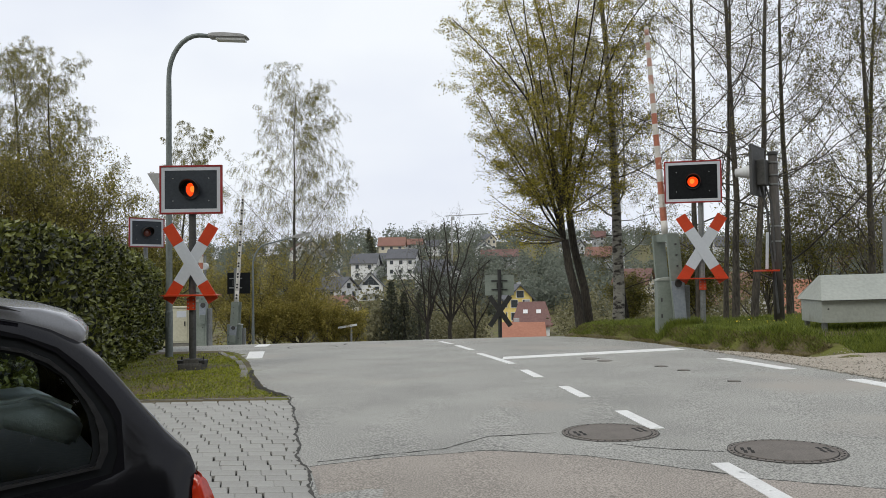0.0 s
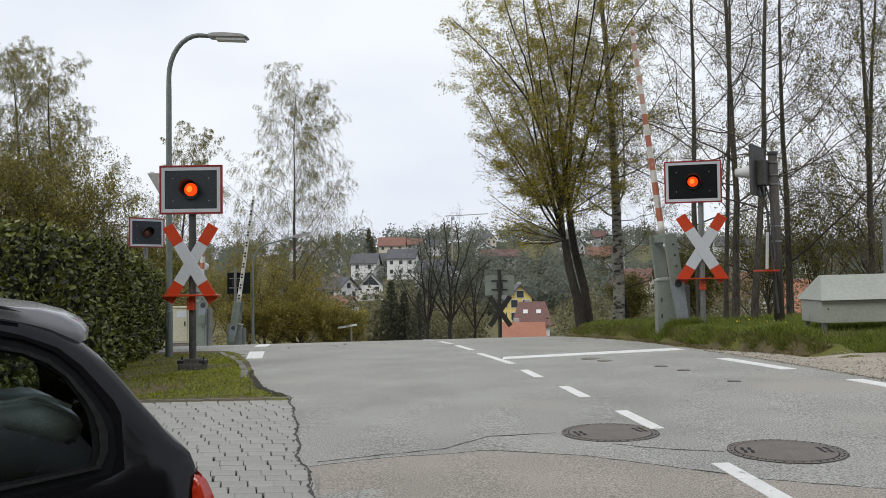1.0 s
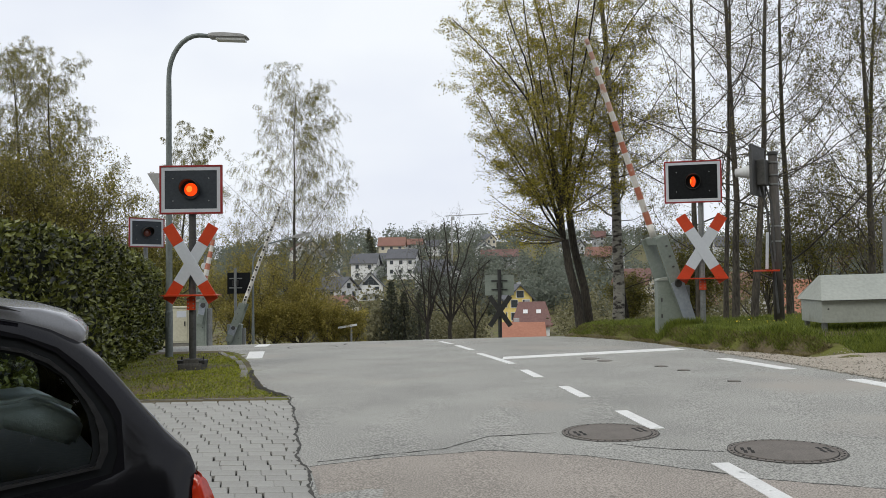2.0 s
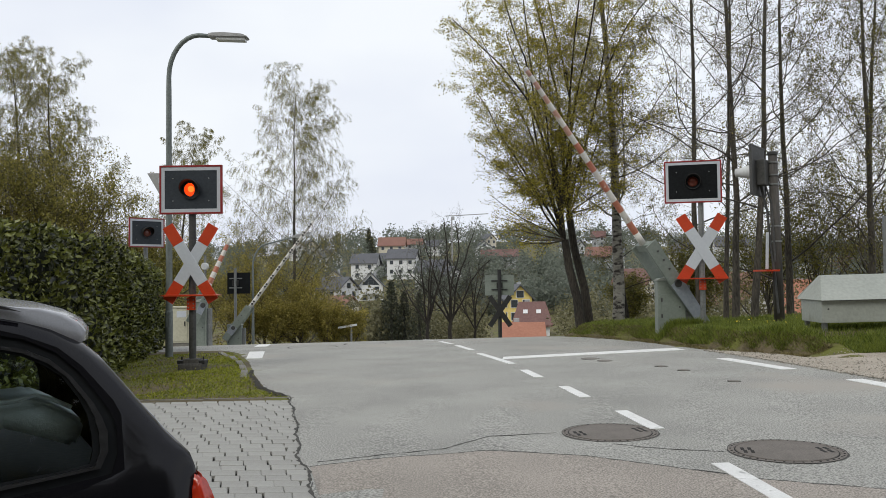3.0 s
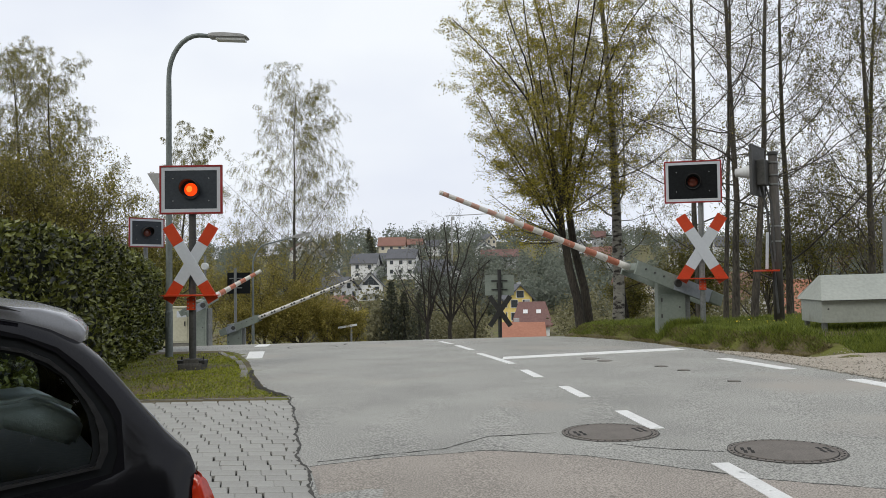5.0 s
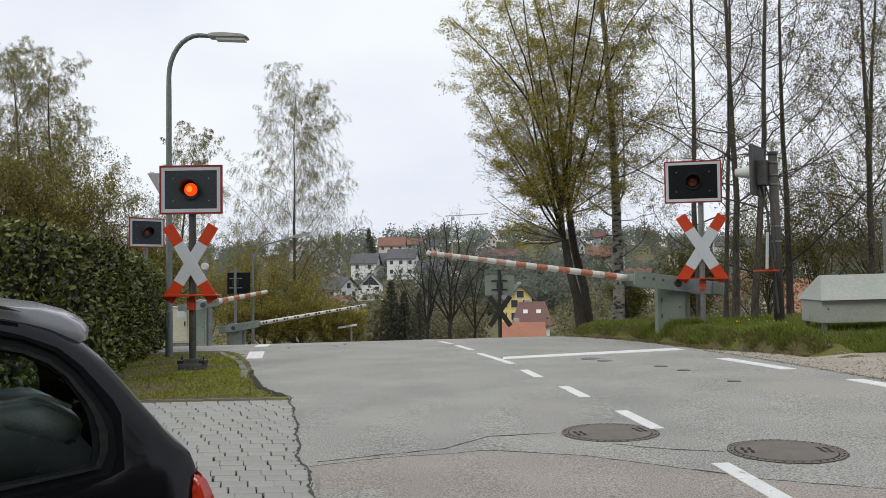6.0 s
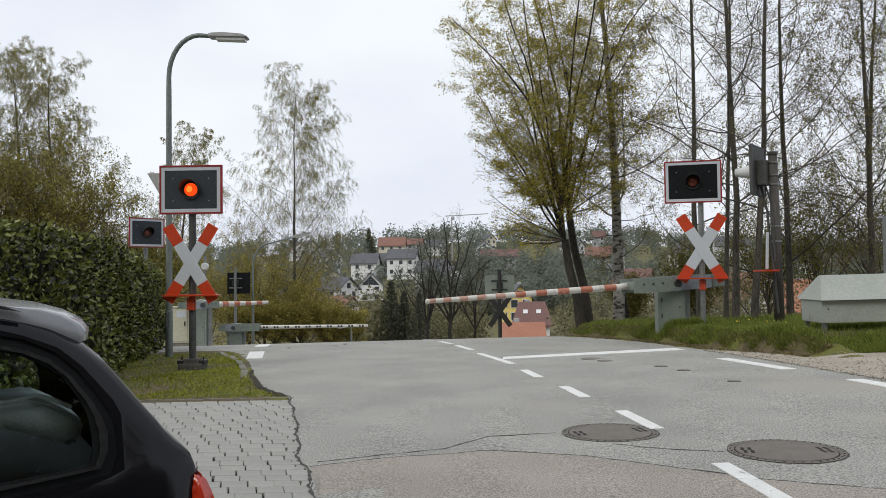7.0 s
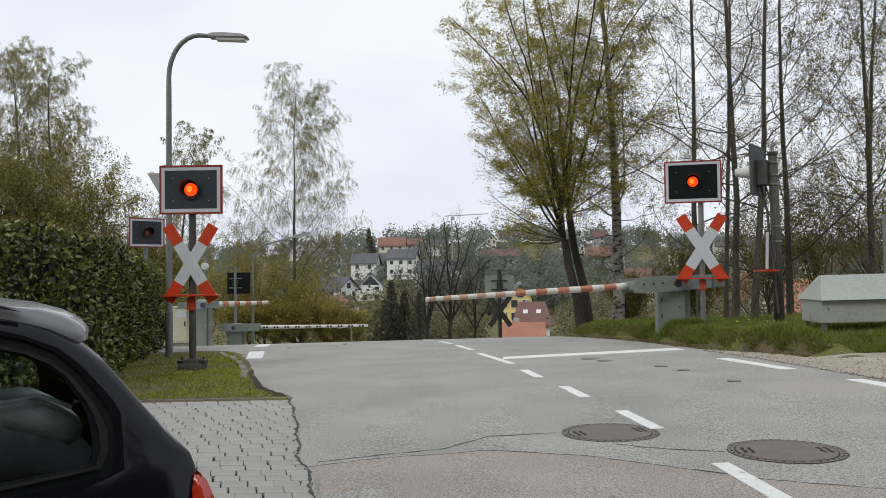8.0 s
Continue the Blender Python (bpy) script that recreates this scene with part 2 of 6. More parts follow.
def build_land():
    xs = np.unique(np.concatenate([np.arange(-9, 9, 0.25), np.arange(-60, 60, 4), np.linspace(-2500, 2500, 60)]))
    ys = np.unique(np.concatenate([np.arange(-2, 26, 0.25), np.arange(30, 60, 1), np.arange(60, 700, 10), np.linspace(-200, 2500, 40)]))
    X, Y = np.meshgrid(xs, ys)
    Z = land(X, Y) - 0.12 * on_road(X, Y, -0.2)
    Z = Z - 0.10 * ((X < road_left(Y) + 0.2) & (X > -9) & (Y < 9.0) & (Y > -6))
    nx = len(xs)
    idx = np.arange(len(ys) * nx).reshape(len(ys), nx)
    f = np.stack([idx[:-1, :-1], idx[:-1, 1:], idx[1:, 1:], idx[1:, :-1]], -1).reshape(-1, 4)
    v = np.stack([X, Y, Z], -1).reshape(-1, 3)
    return tagged(from_arrays("ground", v, f, SOIL, None, "mossy earth and grass running down to the valley", True), "", "ground", "", "structure")


def strip(name, rows, material, label, lift, columns=24, category="road"):
    """A sheet that lies on the land between two edges; rows of y, x_left, x_right."""
    v, f = [], []
    for y, a, b in rows:
        for j in range(columns + 1):
            x = a + (b - a) * j / columns
            v.append((x, y, lz(x, y) + lift))
    w = columns + 1
    for i in range(len(rows) - 1):
        for j in range(columns):
            f.append((i * w + j, i * w + j + 1, (i + 1) * w + j + 1, (i + 1) * w + j))
    return tagged(from_arrays(name, v, f, material, None, label, True), "", category, "", "structure")


def build_road():
    rnd = random.Random(4)
    rows = []
    y = -20.0
    while y < 19.12:
        rows.append((y, float(road_left(y)) + rnd.uniform(-0.012, 0.012), float(road_right(y)) + rnd.uniform(-0.05, 0.05)))
        y += 0.12 if 4 < y < 15 or y > 18.6 else 0.4
    strip("road", rows, ASPHALT, "worn grey asphalt road with cracks", 0.0, 30)
    rows = []
    y = 18.7
    while y < 66:
        rows.append((y, -40.0, float(road_right(y))))
        y += 0.6
    strip("road_far", rows, ASPHALT, "grey asphalt of the crossing and side road", -0.004, 60)


build_land()
build_road()


# ---- trees ----
class Tree:
    """Grows a skeleton of limbs and keeps the places of its twigs."""
    def __init__(self, seed, levels):
        self.r, self.levels, self.limbs, self.twigs = random.Random(seed), levels, [], []

    def limb(self, p, d, length, radius, level, cfg):
        r, spec = self.r, cfg[level]
        n = spec["n"]
        pts, rad = [p.copy()], [radius]
        last = level == self.levels - 1
        end = radius * (0.10 if level == 0 else 0.3)
        for i in range(n):
            j = spec["wob"]
            d = (d + Vector((r.gauss(0, j), r.gauss(0, j), r.gauss(0, j))) + Vector((0, 0, spec["up"]))).normalized()
            p = p + d * (length / n)
            pts.append(p.copy())
            rad.append(radius + (end - radius) * ((i + 1) / n) ** (0.8 if level == 0 else 1.0))
        self.limbs.append((level, pts, rad))
        if last:
            self.twigs.append((pts, length))
            return
        nxt, count = cfg[level + 1], spec["kids"]
        count = max(1, int(count * r.uniform(0.8, 1.2)))
        turn = r.uniform(0, 6.28)
        for k in range(count):
            f = spec["start"] + (1 - spec["start"]) * (k + r.random()) / count
            f = min(f, 0.999)
            i = int(f * n)
            q = pts[i].lerp(pts[i + 1], f * n - i)
            axis = (pts[i + 1] - pts[i]).normalized()
            side = axis.orthogonal().normalized()
            turn += 2.4 + r.uniform(-0.5, 0.5)
            side = Matrix.Rotation(turn, 3, axis) @ side
            ang = radians(nxt["angle"] * (1.3 - 0.5 * f if level == 0 else 1.0) + r.uniform(-14, 14))
            dd = axis * math.cos(ang) + side * math.sin(ang)
            dd.z *= nxt["flat"]
            dd.normalize()
            shape = 1 - spec["taper"] * (f - spec["start"]) / (1 - spec["start"] + 1e-6)
            self.limb(q, dd, nxt["len"] * length * shape * r.uniform(0.7, 1.25), max(0.004, (radius + (end - radius) * f) * nxt["thick"]), level + 1, cfg)


def limb_mesh(limbs, sides):
    v, f = [], []
    for level, pts, rad in limbs:
        s = sides[level]
        d0 = (pts[-1] - pts[0]).normalized()
        a = d0.orthogonal().normalized()
        b = d0.cross(a)
        base = len(v)
        ring = [(math.cos(6.2832 * k / s), math.sin(6.2832 * k / s)) for k in range(s)]
        for p, q in zip(pts, rad):
            for cx, cy in ring:
                v.append(p + a * (cx * q) + b * (cy * q))
        for i in range(len(pts) - 1):
            for k in range(s):
                o = base + i * s
                f.append((o + k, o + (k + 1) % s, o + s + (k + 1) % s, o + s + k))
    return np.array([tuple(p) for p in v], dtype=np.float32), np.array(f, dtype=np.int32)


def leaf_mesh(places, rng, size, hang=0.0, narrow=0.55, spread=0.05):
    """Folded four-sided leaves round the given places."""
    p = np.asarray(places, dtype=np.float32)
    n = len(p)
    p = p + rng.normal(0, spread, (n, 3))
    d = rng.normal(0, 1, (n, 3))
    d[:, 2] = d[:, 2] * (1 - hang * 0.5) - hang * 1.6
    d /= np.linalg.norm(d, axis=1, keepdims=True)
    e = np.cross(d, rng.normal(0, 1, (n, 3)))
    e /= np.linalg.norm(e, axis=1, keepdims=True) + 1e-9
    s = (size * rng.uniform(0.55, 1.35, (n, 1)))
    mid = p + d * s * 0.5
    v = np.stack([p, mid + e * s * narrow * 0.5, p + d * s, mid - e * s * narrow * 0.5], 1).reshape(-1, 3)
    f = np.arange(4 * n).reshape(n, 4)
    return v, f


def tree(name, x, y, label, cfg, height, radius, lean=(0, 0), bark=BARK, leaf=LEAF_YELLOW, leaf_size=0.07, per_twig=8, hang=0.0, seed=1, spread=0.05, keep=1.0, sink=0.1, twig=None, narrow=0.55, low=0.0, limbs=()):
    rng = np.random.default_rng(seed)
    t = Tree(seed, len(cfg))
    if limbs:
        # explicit bole and limbs: level, start, end, length, radius
        for lv, p, q, r0 in limbs:
            p, q = Vector(p), Vector(q)
            if lv == 0:
                t.limbs.append((0, [p, p.lerp(q, 0.35) + Vector((0.05, 0, 0)), p.lerp(q, 0.7) - Vector((0.03, 0, 0)), q], [r0, r0 * 0.88, r0 * 0.8, r0 * 0.72]))
            else:
                t.limb(p, (q - p).normalized(), (q - p).length, r0, lv, cfg)
    else:
        t.limb(Vector((0, 0, -sink)), Vector((lean[0], lean[1], 1)).normalized(), height, radius, 0, cfg)
    ob = thing(name, pose(x, y, lz(x, y)), label, "tree" if "bush" not in name else "bush")
    sides = (12, 6, 3, 3, 3)
    big = [b for b in t.limbs if b[0] < 2]
    small = [b for b in t.limbs if b[0] >= 2]
    from_arrays("trunk", *limb_mesh(big, sides), bark, ob, "", True)
    if small:
        tagged(from_arrays("twig_work", *limb_mesh(small, sides), twig or TWIG, ob, "", True), "", "", "", "stuff")
    if leaf and per_twig:
        places = []
        for pts, length in t.twigs:
            if t.r.random() > keep:
                continue
            for k in range(max(1, int(per_twig * t.r.uniform(0.5, 1.5)))):
                i = t.r.randrange(len(pts) - 1)
                q = pts[i].lerp(pts[i + 1], t.r.random())
                if q.z > low:
                    places.append(tuple(q))
        if places:
            tagged(from_arrays("crown", *leaf_mesh(places, rng, leaf_size, hang, narrow, spread), leaf, ob), "", "", "", "stuff")
    return ob


def level(n, wob, up, kids, start, taper, angle=45.0, length=0.4, thick=0.5, flat=1.0):
    return {"n": n, "wob": wob, "up": up, "kids": kids, "start": start, "taper": taper, "angle": angle, "len": length, "thick": thick, "flat": flat}


def birch_cfg(k1=46, k2=11, k3=6, start=0.12, l1=0.34, angle=50, droop=-0.24, k4=4):
    return [level(12, 0.03, 0.05, k1, start, 0.60), level(8, 0.11, 0.05, k2, 0.12, 0.5, angle, l1, 0.24),
            level(5, 0.12, droop * 0.25, k3, 0.1, 0.4, 45, 0.34, 0.42), level(4, 0.12, droop * 1.3, k4, 0.1, 0.3, 45, 0.5, 0.4),
            level(4, 0.06, droop * 2.6, 0, 0, 0, 35, 1.3, 0.5)]


def bare_cfg(k1=14, k2=8, k3=6, start=0.25, l1=0.42, angle=48, k4=4):
    return [level(14, 0.03, 0.03, k1, start, 0.45), level(9, 0.16, 0.05, k2, 0.15, 0.6, angle, l1, 0.30),
            level(5, 0.13, 0.03, k3, 0.2, 0.4, 45, 0.40, 0.5), level(3, 0.18, 0.02, k4, 0.15, 0.3, 45, 0.45, 0.5),
            level(1, 0.15, 0.0, 0, 0, 0, 45, 0.5, 0.6)]


def bush_cfg(k1=12, k2=9, k3=8, l1=0.7, angle=32):
    return [level(3, 0.05, 0.0, k1, 0.05, 0.2), level(6, 0.1, 0.06, k2, 0.12, 0.4, angle, l1 * 2.0, 0.6),
            level(3, 0.14, 0.05, k3, 0.1, 0.4, 40, 0.4, 0.5), level(1, 0.16, 0.0, 0, 0, 0, 40, 0.5, 0.5)]


def build_trees():
    # beside the road past the bank
    beech = [level(6, 0.03, 0.0, 1, 0, 0), level(12, 0.085, 0.018, 19, 0.06, 0.5), level(7, 0.10, 0.03, 10, 0.12, 0.5, 56, 0.30, 0.27, 0.8),
             level(4, 0.12, 0.0, 6, 0.1, 0.4, 42, 0.38, 0.5, 0.5), level(2, 0.12, 0.0, 0, 0, 0, 42, 0.45, 0.5, 0.5)]
    base = lz(3.96, 24.0)
    fork = (-0.42, 0.0, 2.3 - base)
    fork_b = (-0.22, 0.5, 3.1 - base)
    limbs = [(0, (0, 0, -0.15), fork, 0.15), (0, (0.33, 0.4, -0.15), fork_b, 0.14)]
    for p, tip, r0 in ((fork, (-2.75, -0.6, 7.2), 0.06), (fork, (-2.3, 0.5, 8.6), 0.065), (fork, (-2.9, 0.2, 5.4), 0.05), (fork, (-1.5, -0.8, 9.6), 0.07), (fork, (-1.8, 1.4, 9.4), 0.06), (fork, (-1.0, -1.4, 8.0), 0.05),
                       (fork_b, (-1.2, 1.4, 10.8), 0.075), (fork_b, (0.1, 0.2, 10.2), 0.065), (fork_b, (1.1, 0.8, 9.6), 0.06), (fork_b, (-1.5, 0.0, 10.6), 0.075), (fork_b, (1.3, 1.6, 7.6), 0.045), (fork_b, (0.6, -1.2, 8.2), 0.05),
                       (fork_b, (-0.6, -0.5, 12.0), 0.07), (fork, (-1.2, 0.7, 11.6), 0.065), (fork, (-2.1, -0.3, 10.4), 0.06), (fork, (-2.6, 0.7, 9.4), 0.055), (fork_b, (0.7, 0.9, 11.8), 0.065)):
        limbs.append((1, p, tip, r0 * 0.65))
    for p, tip in ((fork, (-2.7, -0.3, 3.4)), (fork, (-2.4, 0.9, 2.9)), (fork, (-2.2, -1.0, 2.6)), (fork, (-2.6, 0.4, 2.3)), (fork_b, (-3.3, 0.3, 4.6)), (fork_b, (-3.0, -0.6, 4.0)), (fork_b, (1.6, 0.4, 3.9)), (fork_b, (1.3, -0.8, 4.6)), (fork_b, (-0.6, -1.6, 3.8)), (fork, (-1.6, 0.2, 2.0))):
        limbs.append((2, p, tip, 0.03))
    tree("tree", 3.96, 24.0, "spreading beech with dark forked stems and young yellow-green leaves", beech, 10, 0.17, (0, 0), BARK, LEAF_BEECH, 0.054, 6, 0.2, 11, 0.06, limbs=limbs)
    tree("birch_tree", 5.25, 25.0, "birch with white and black bark and thin leaves", birch_cfg(34, 10, 5, 0.2, 0.26, 55, -0.16), 15.0, 0.19, (0.045, 0), BIRCH_BARK, LEAF_BEECH, 0.05, 7, 0.6, 13)
    for x, y, h, r, lean, seed, label in ((6.45, 21.0, 13.5, 0.085, -0.015, 14, "bare dark tree with scattered buds"), (6.96, 20.5, 13.0, 0.068, 0.02, 26, "slender bare tree beside a thicker stem"),
                                          (7.02, 20.0, 14.0, 0.095, 0.035, 15, "tall bare tree with scattered buds"), (7.17, 19.2, 12.5, 0.095, 0.105, 16, "leaning bare tree with branching limbs")):
        tree("tree", x, y, label, bare_cfg(26, 9, 6, 0.18, 0.25, 58), h, r, (lean, 0.01), BARK_GREY, LEAF_OLIVE, 0.045, 1.6, 0.3, seed)
    tree("tree", 6.0, 27.0, "slender bare tree behind the barrier", bare_cfg(22, 8, 6, 0.1, 0.24, 60), 10.0, 0.07, (-0.06, 0), BARK, LEAF_OLIVE, 0.055, 3, 0.3, 25)
    tree("tree", 9.6, 23.0, "thin tree with olive buds behind the bank", bare_cfg(20, 9, 6, 0.08, 0.45, 55), 12.0, 0.11, (0.05, 0), BARK_GREY, LEAF_OLIVE, 0.06, 4, 0.3, 17)
    tree("tree", 11.4, 22.0, "thin tree with olive buds behind the bank", birch_cfg(26, 9, 6, 0.06, 0.34), 12.0, 0.11, (-0.02, 0), BARK_GREY, LEAF_OLIVE, 0.06, 4, 0.4, 18)
    tree("tree", 13.5, 26.0, "thin tree with olive buds behind the bank", birch_cfg(26, 9, 6, 0.06, 0.34), 13.0, 0.12, (-0.04, 0), BARK_GREY, LEAF_OLIVE, 0.065, 4, 0.4, 19)
    # past the crossing and over the side road
    tree("birch_tree", -7.6, 42.0, "tall birch with hanging twigs and pale spring leaves", birch_cfg(48, 11, 6, 0.12, 0.43), 13.0, 0.115, (0.0, 0), BARK_GREY, LEAF_BIRCH, 0.05, 7, 0.9, 21, 0.03)
    tree("birch_tree", -14.4, 31.0, "birch with hanging twigs behind the hedge", birch_cfg(44, 11, 6, 0.12, 0.40), 10.3, 0.13, (0.0, 0), BARK_GREY, LEAF_BIRCH, 0.042, 7, 0.9, 22, 0.03)
    tree("birch_tree", -17.0, 33.0, "birch with hanging twigs behind the hedge", birch_cfg(44, 11, 6, 0.12, 0.40), 11.3, 0.14, (0.0, 0), BARK_GREY, LEAF_BIRCH, 0.042, 7, 0.9, 23, 0.03)
    tree("birch_tree", -15.6, 48.0, "smaller birch with hanging twigs", birch_cfg(40, 10, 6, 0.15, 0.32), 12.4, 0.14, (0.0, 0), BARK_GREY, LEAF_BIRCH, 0.055, 6, 0.9, 24, 0.03)
    for i, (x, y, h) in enumerate(((-12.6, 27.0, 3.6), (-14.4, 27.5, 4.2), (-10.6, 29.0, 2.2), (-16.6, 28.5, 4.4), (-13.2, 29.5, 4.2), (-15.6, 26.5, 3.9), (-11.8, 31.0, 2.9))):
        tree("bush", x, y, "tall olive-green bush behind the hedge", bush_cfg(17, 10, 9, 0.55), h, 0.09, (0, 0), BARK_GREY, LEAF_OLIVE_LIGHT, 0.085, 11, 0.1, 30 + i, 0.1)
    for i, (x, y, h) in enumerate(((-8.6, 40.0, 2.0), (-6.9, 40.5, 1.7), (-5.7, 41.5, 0.9), (-10.4, 41.0, 2.4), (-12.5, 43.0, 2.4), (-7.6, 44.5, 2.6), (-7.9, 38.6, 1.0), (-6.7, 38.8, 1.1), (-5.5, 39.2, 1.0), (-4.5, 39.8, 0.9), (-9.0, 38.4, 1.1))):
        tree("bush", x, y, "yellow-green spring bush beyond the crossing", bush_cfg(15, 10, 9), h, 0.08, (0, 0), BARK_GREY, LEAF_SPRING, 0.085, 10, 0.1, 40 + i, 0.09)
    for i, (x, y, h) in enumerate(((8.4, 27.5, 1.1), (10.4, 26.5, 1.8), (12.2, 27.0, 2.2), (14.4, 27.0, 2.6), (16.0, 31.0, 3.0), (9.4, 32.0, 1.8), (12.5, 33.0, 2.5), (6.9, 31.0, 0.9))):
        tree("bush", x, y, "brownish thicket behind the bank", bush_cfg(13, 9, 8), h, 0.06, (0, 0), BARK_GREY, LEAF_OLIVE, 0.075, 9, 0.1, 80 + i, 0.09)
    spread = [level(6, 0.03, 0.0, 1, 0, 0), level(10, 0.10, 0.02, 13, 0.15, 0.5), level(7, 0.12, 0.03, 8, 0.15, 0.5, 44, 0.36, 0.36),
              level(4, 0.14, 0.02, 4, 0.1, 0.4, 42, 0.42, 0.5), level(2, 0.12, 0.0, 0, 0, 0, 40, 0.5, 0.6)]
    for x, y, k, seed in ((-1.05, 50.0, 0.92, 51), (0.3, 50.5, 1.0, 52), (1.9, 52.0, 0.72, 53)):
        fork = (0.1 * k, 0.0, 1.5 * k)
        limbs = [(0, (0, 0, -0.2), fork, 0.15 * k)]
        for tip in ((-1.7, 0.3, 7.0), (-0.8, -0.5, 7.7), (0.4, 0.5, 7.9), (1.3, -0.4, 7.2), (2.1, 0.3, 5.8), (-2.2, -0.3, 5.2)):
            limbs.append((1, fork, tuple(c * k for c in tip), 0.075 * k))
        tree("tree", x, y, "bare dark tree without leaves beyond the crossing", spread, 7, 0.15, (0, 0), BARK, LEAF_OLIVE, 0.05, 1, 0.1, seed, keep=0.25, twig=BARK, limbs=limbs)


build_trees()


# ---- road markings, covers, paving ----
def quad_mark(name, corners, label):
    """A thick painted quad on the road."""
    bm = bmn()
    top = [bm.verts.new((x, y, lz(x, y) + 0.007)) for x, y in corners]
    low = [bm.verts.new((x, y, lz(x, y) + 0.0005)) for x, y in corners]
    fs = [bm.faces.new(top)]
    for i in range(4):
        fs.append(bm.faces.new((top[i], low[i], low[(i + 1) % 4], top[(i + 1) % 4])))
    bmesh.ops.recalc_face_normals(bm, faces=fs)
    return tagged(part(name, bm, PAINT_ROAD, None, label), "", "road marking", "road markings", "structure")


def along(a, b, width):
    """Corners of a bar from a to b."""
    d = Vector((b[0] - a[0], b[1] - a[1])).normalized()
    n = Vector((-d.y, d.x)) * (width / 2)
    return [(a[0] + n.x, a[1] + n.y), (a[0] - n.x, a[1] - n.y), (b[0] - n.x, b[1] - n.y), (b[0] + n.x, b[1] + n.y)]


def build_markings():
    centre = (((1.872, 4.2), (1.80, 5.48)), ((1.71, 6.72), (1.612, 7.65)), ((1.446, 8.57), (1.352, 9.485)), ((1.188, 10.47), (1.088, 11.45)),
              ((1.02, 12.45), (0.63, 14.9)), ((0.54, 16.0), (0.28, 18.2)), ((0.17, 19.2), (-0.10, 21.3)), ((-0.24, 22.9), (-0.6, 25.2)))
    for a, b in centre:
        quad_mark("lane_dash", along(a, b, 0.12), "white dash of the centre line")
    quad_mark("stop_line", [(0.93, 13.35), (0.98, 13.85), (4.14, 14.95), (4.16, 14.35)], "white stop line before the level crossing")
    for a, b in (((4.14, 12.4), (4.40, 10.6)), ((4.62, 9.4), (4.72, 8.6)), ((4.8, 7.4), (4.9, 6.4))):
        quad_mark("edge_dash", along(a, b, 0.2), "white dash across the gravel entry")
    for quad in ([(-3.62, 15.2), (-3.33, 15.2), (-3.84, 17.8), (-4.17, 17.8)], [(-4.78, 20.9), (-4.46, 20.9), (-5.0, 24.0), (-5.35, 24.0)]):
        quad_mark("edge_dash", quad, "broad white dash at the side road")
    quad_mark("edge_line", along((3.72, 25.6), (3.92, 23.2), 0.12), "thin white line at the road's edge")


def manhole(x, y, r, turn):
    ob = thing("manhole_cover", pose(x, y, lz(x, y), 0, -0.8, turn), "round grey-brown cast iron manhole cover set in the asphalt", "manhole cover", "manhole covers")
    bm = bmn()
    n = 48
    rings = []
    for rr, z in ((r, -0.02), (r, 0.004), (r - 0.035, 0.006), (r - 0.042, 0.0)):
        rings.append([bm.verts.new((rr * math.cos(a), rr * math.sin(a), z)) for a in (6.2832 * i / n for i in range(n))])
    for a, b in zip(rings, rings[1:]):
        for i in range(n):
            bm.faces.new((a[i], a[(i + 1) % n], b[(i + 1) % n], b[i]))
    part("frame", bm, IRON, ob)
    bm = bmn()
    tube(bm, [(0, 0, -0.03), (0, 0, 0.005), (0, 0, 0.008)], [r - 0.052, r - 0.052, r - 0.058], 48)
    part("cover", bm, IRON, ob)
    bm = bmn()
    tube(bm, [(0, 0, -0.02), (0, 0, 0.0015)], r - 0.043, 48)
    part("gap", bm, IRON_DARK, ob)
    for sx in (-1, 1):
        for k in (-1, 1):
            for j in (-1, 1):
                bm = bmn()
                box(bm, (0, 0, 0.007), (0.024, 0.075, 0.006), 0, pose(sx * (r - 0.125) + k * 0.024, j * 0.046, 0, 0, 0, 8 * sx))
                part("slot", bm, IRON_DARK, ob)
    for i in range(40):
        a = 6.2832 * i / 40
        bm = bmn()
        box(bm, (0, 0, 0.006), (0.013, 0.012, 0.003), 0, pose((r - 0.018) * math.cos(a), (r - 0.018) * math.sin(a), 0, 0, 0, math.degrees(a)))
        part("notch", bm, IRON_DARK, ob)
    bm = bmn()
    rnd = random.Random(int(x * 100))
    ring = [[], []]
    for i in range(40):
        a = 6.2832 * i / 40
        for k, rr in enumerate((r - 0.005, r + rnd.uniform(0.004, 0.016))):
            ring[k].append(bm.verts.new((rr * math.cos(a), rr * math.sin(a), 0.004)))
    for i in range(40):
        bm.faces.new((ring[0][i], ring[1][i], ring[1][(i + 1) % 40], ring[0][(i + 1) % 40]))
    part("joint", bm, CRACK, ob)
    return ob


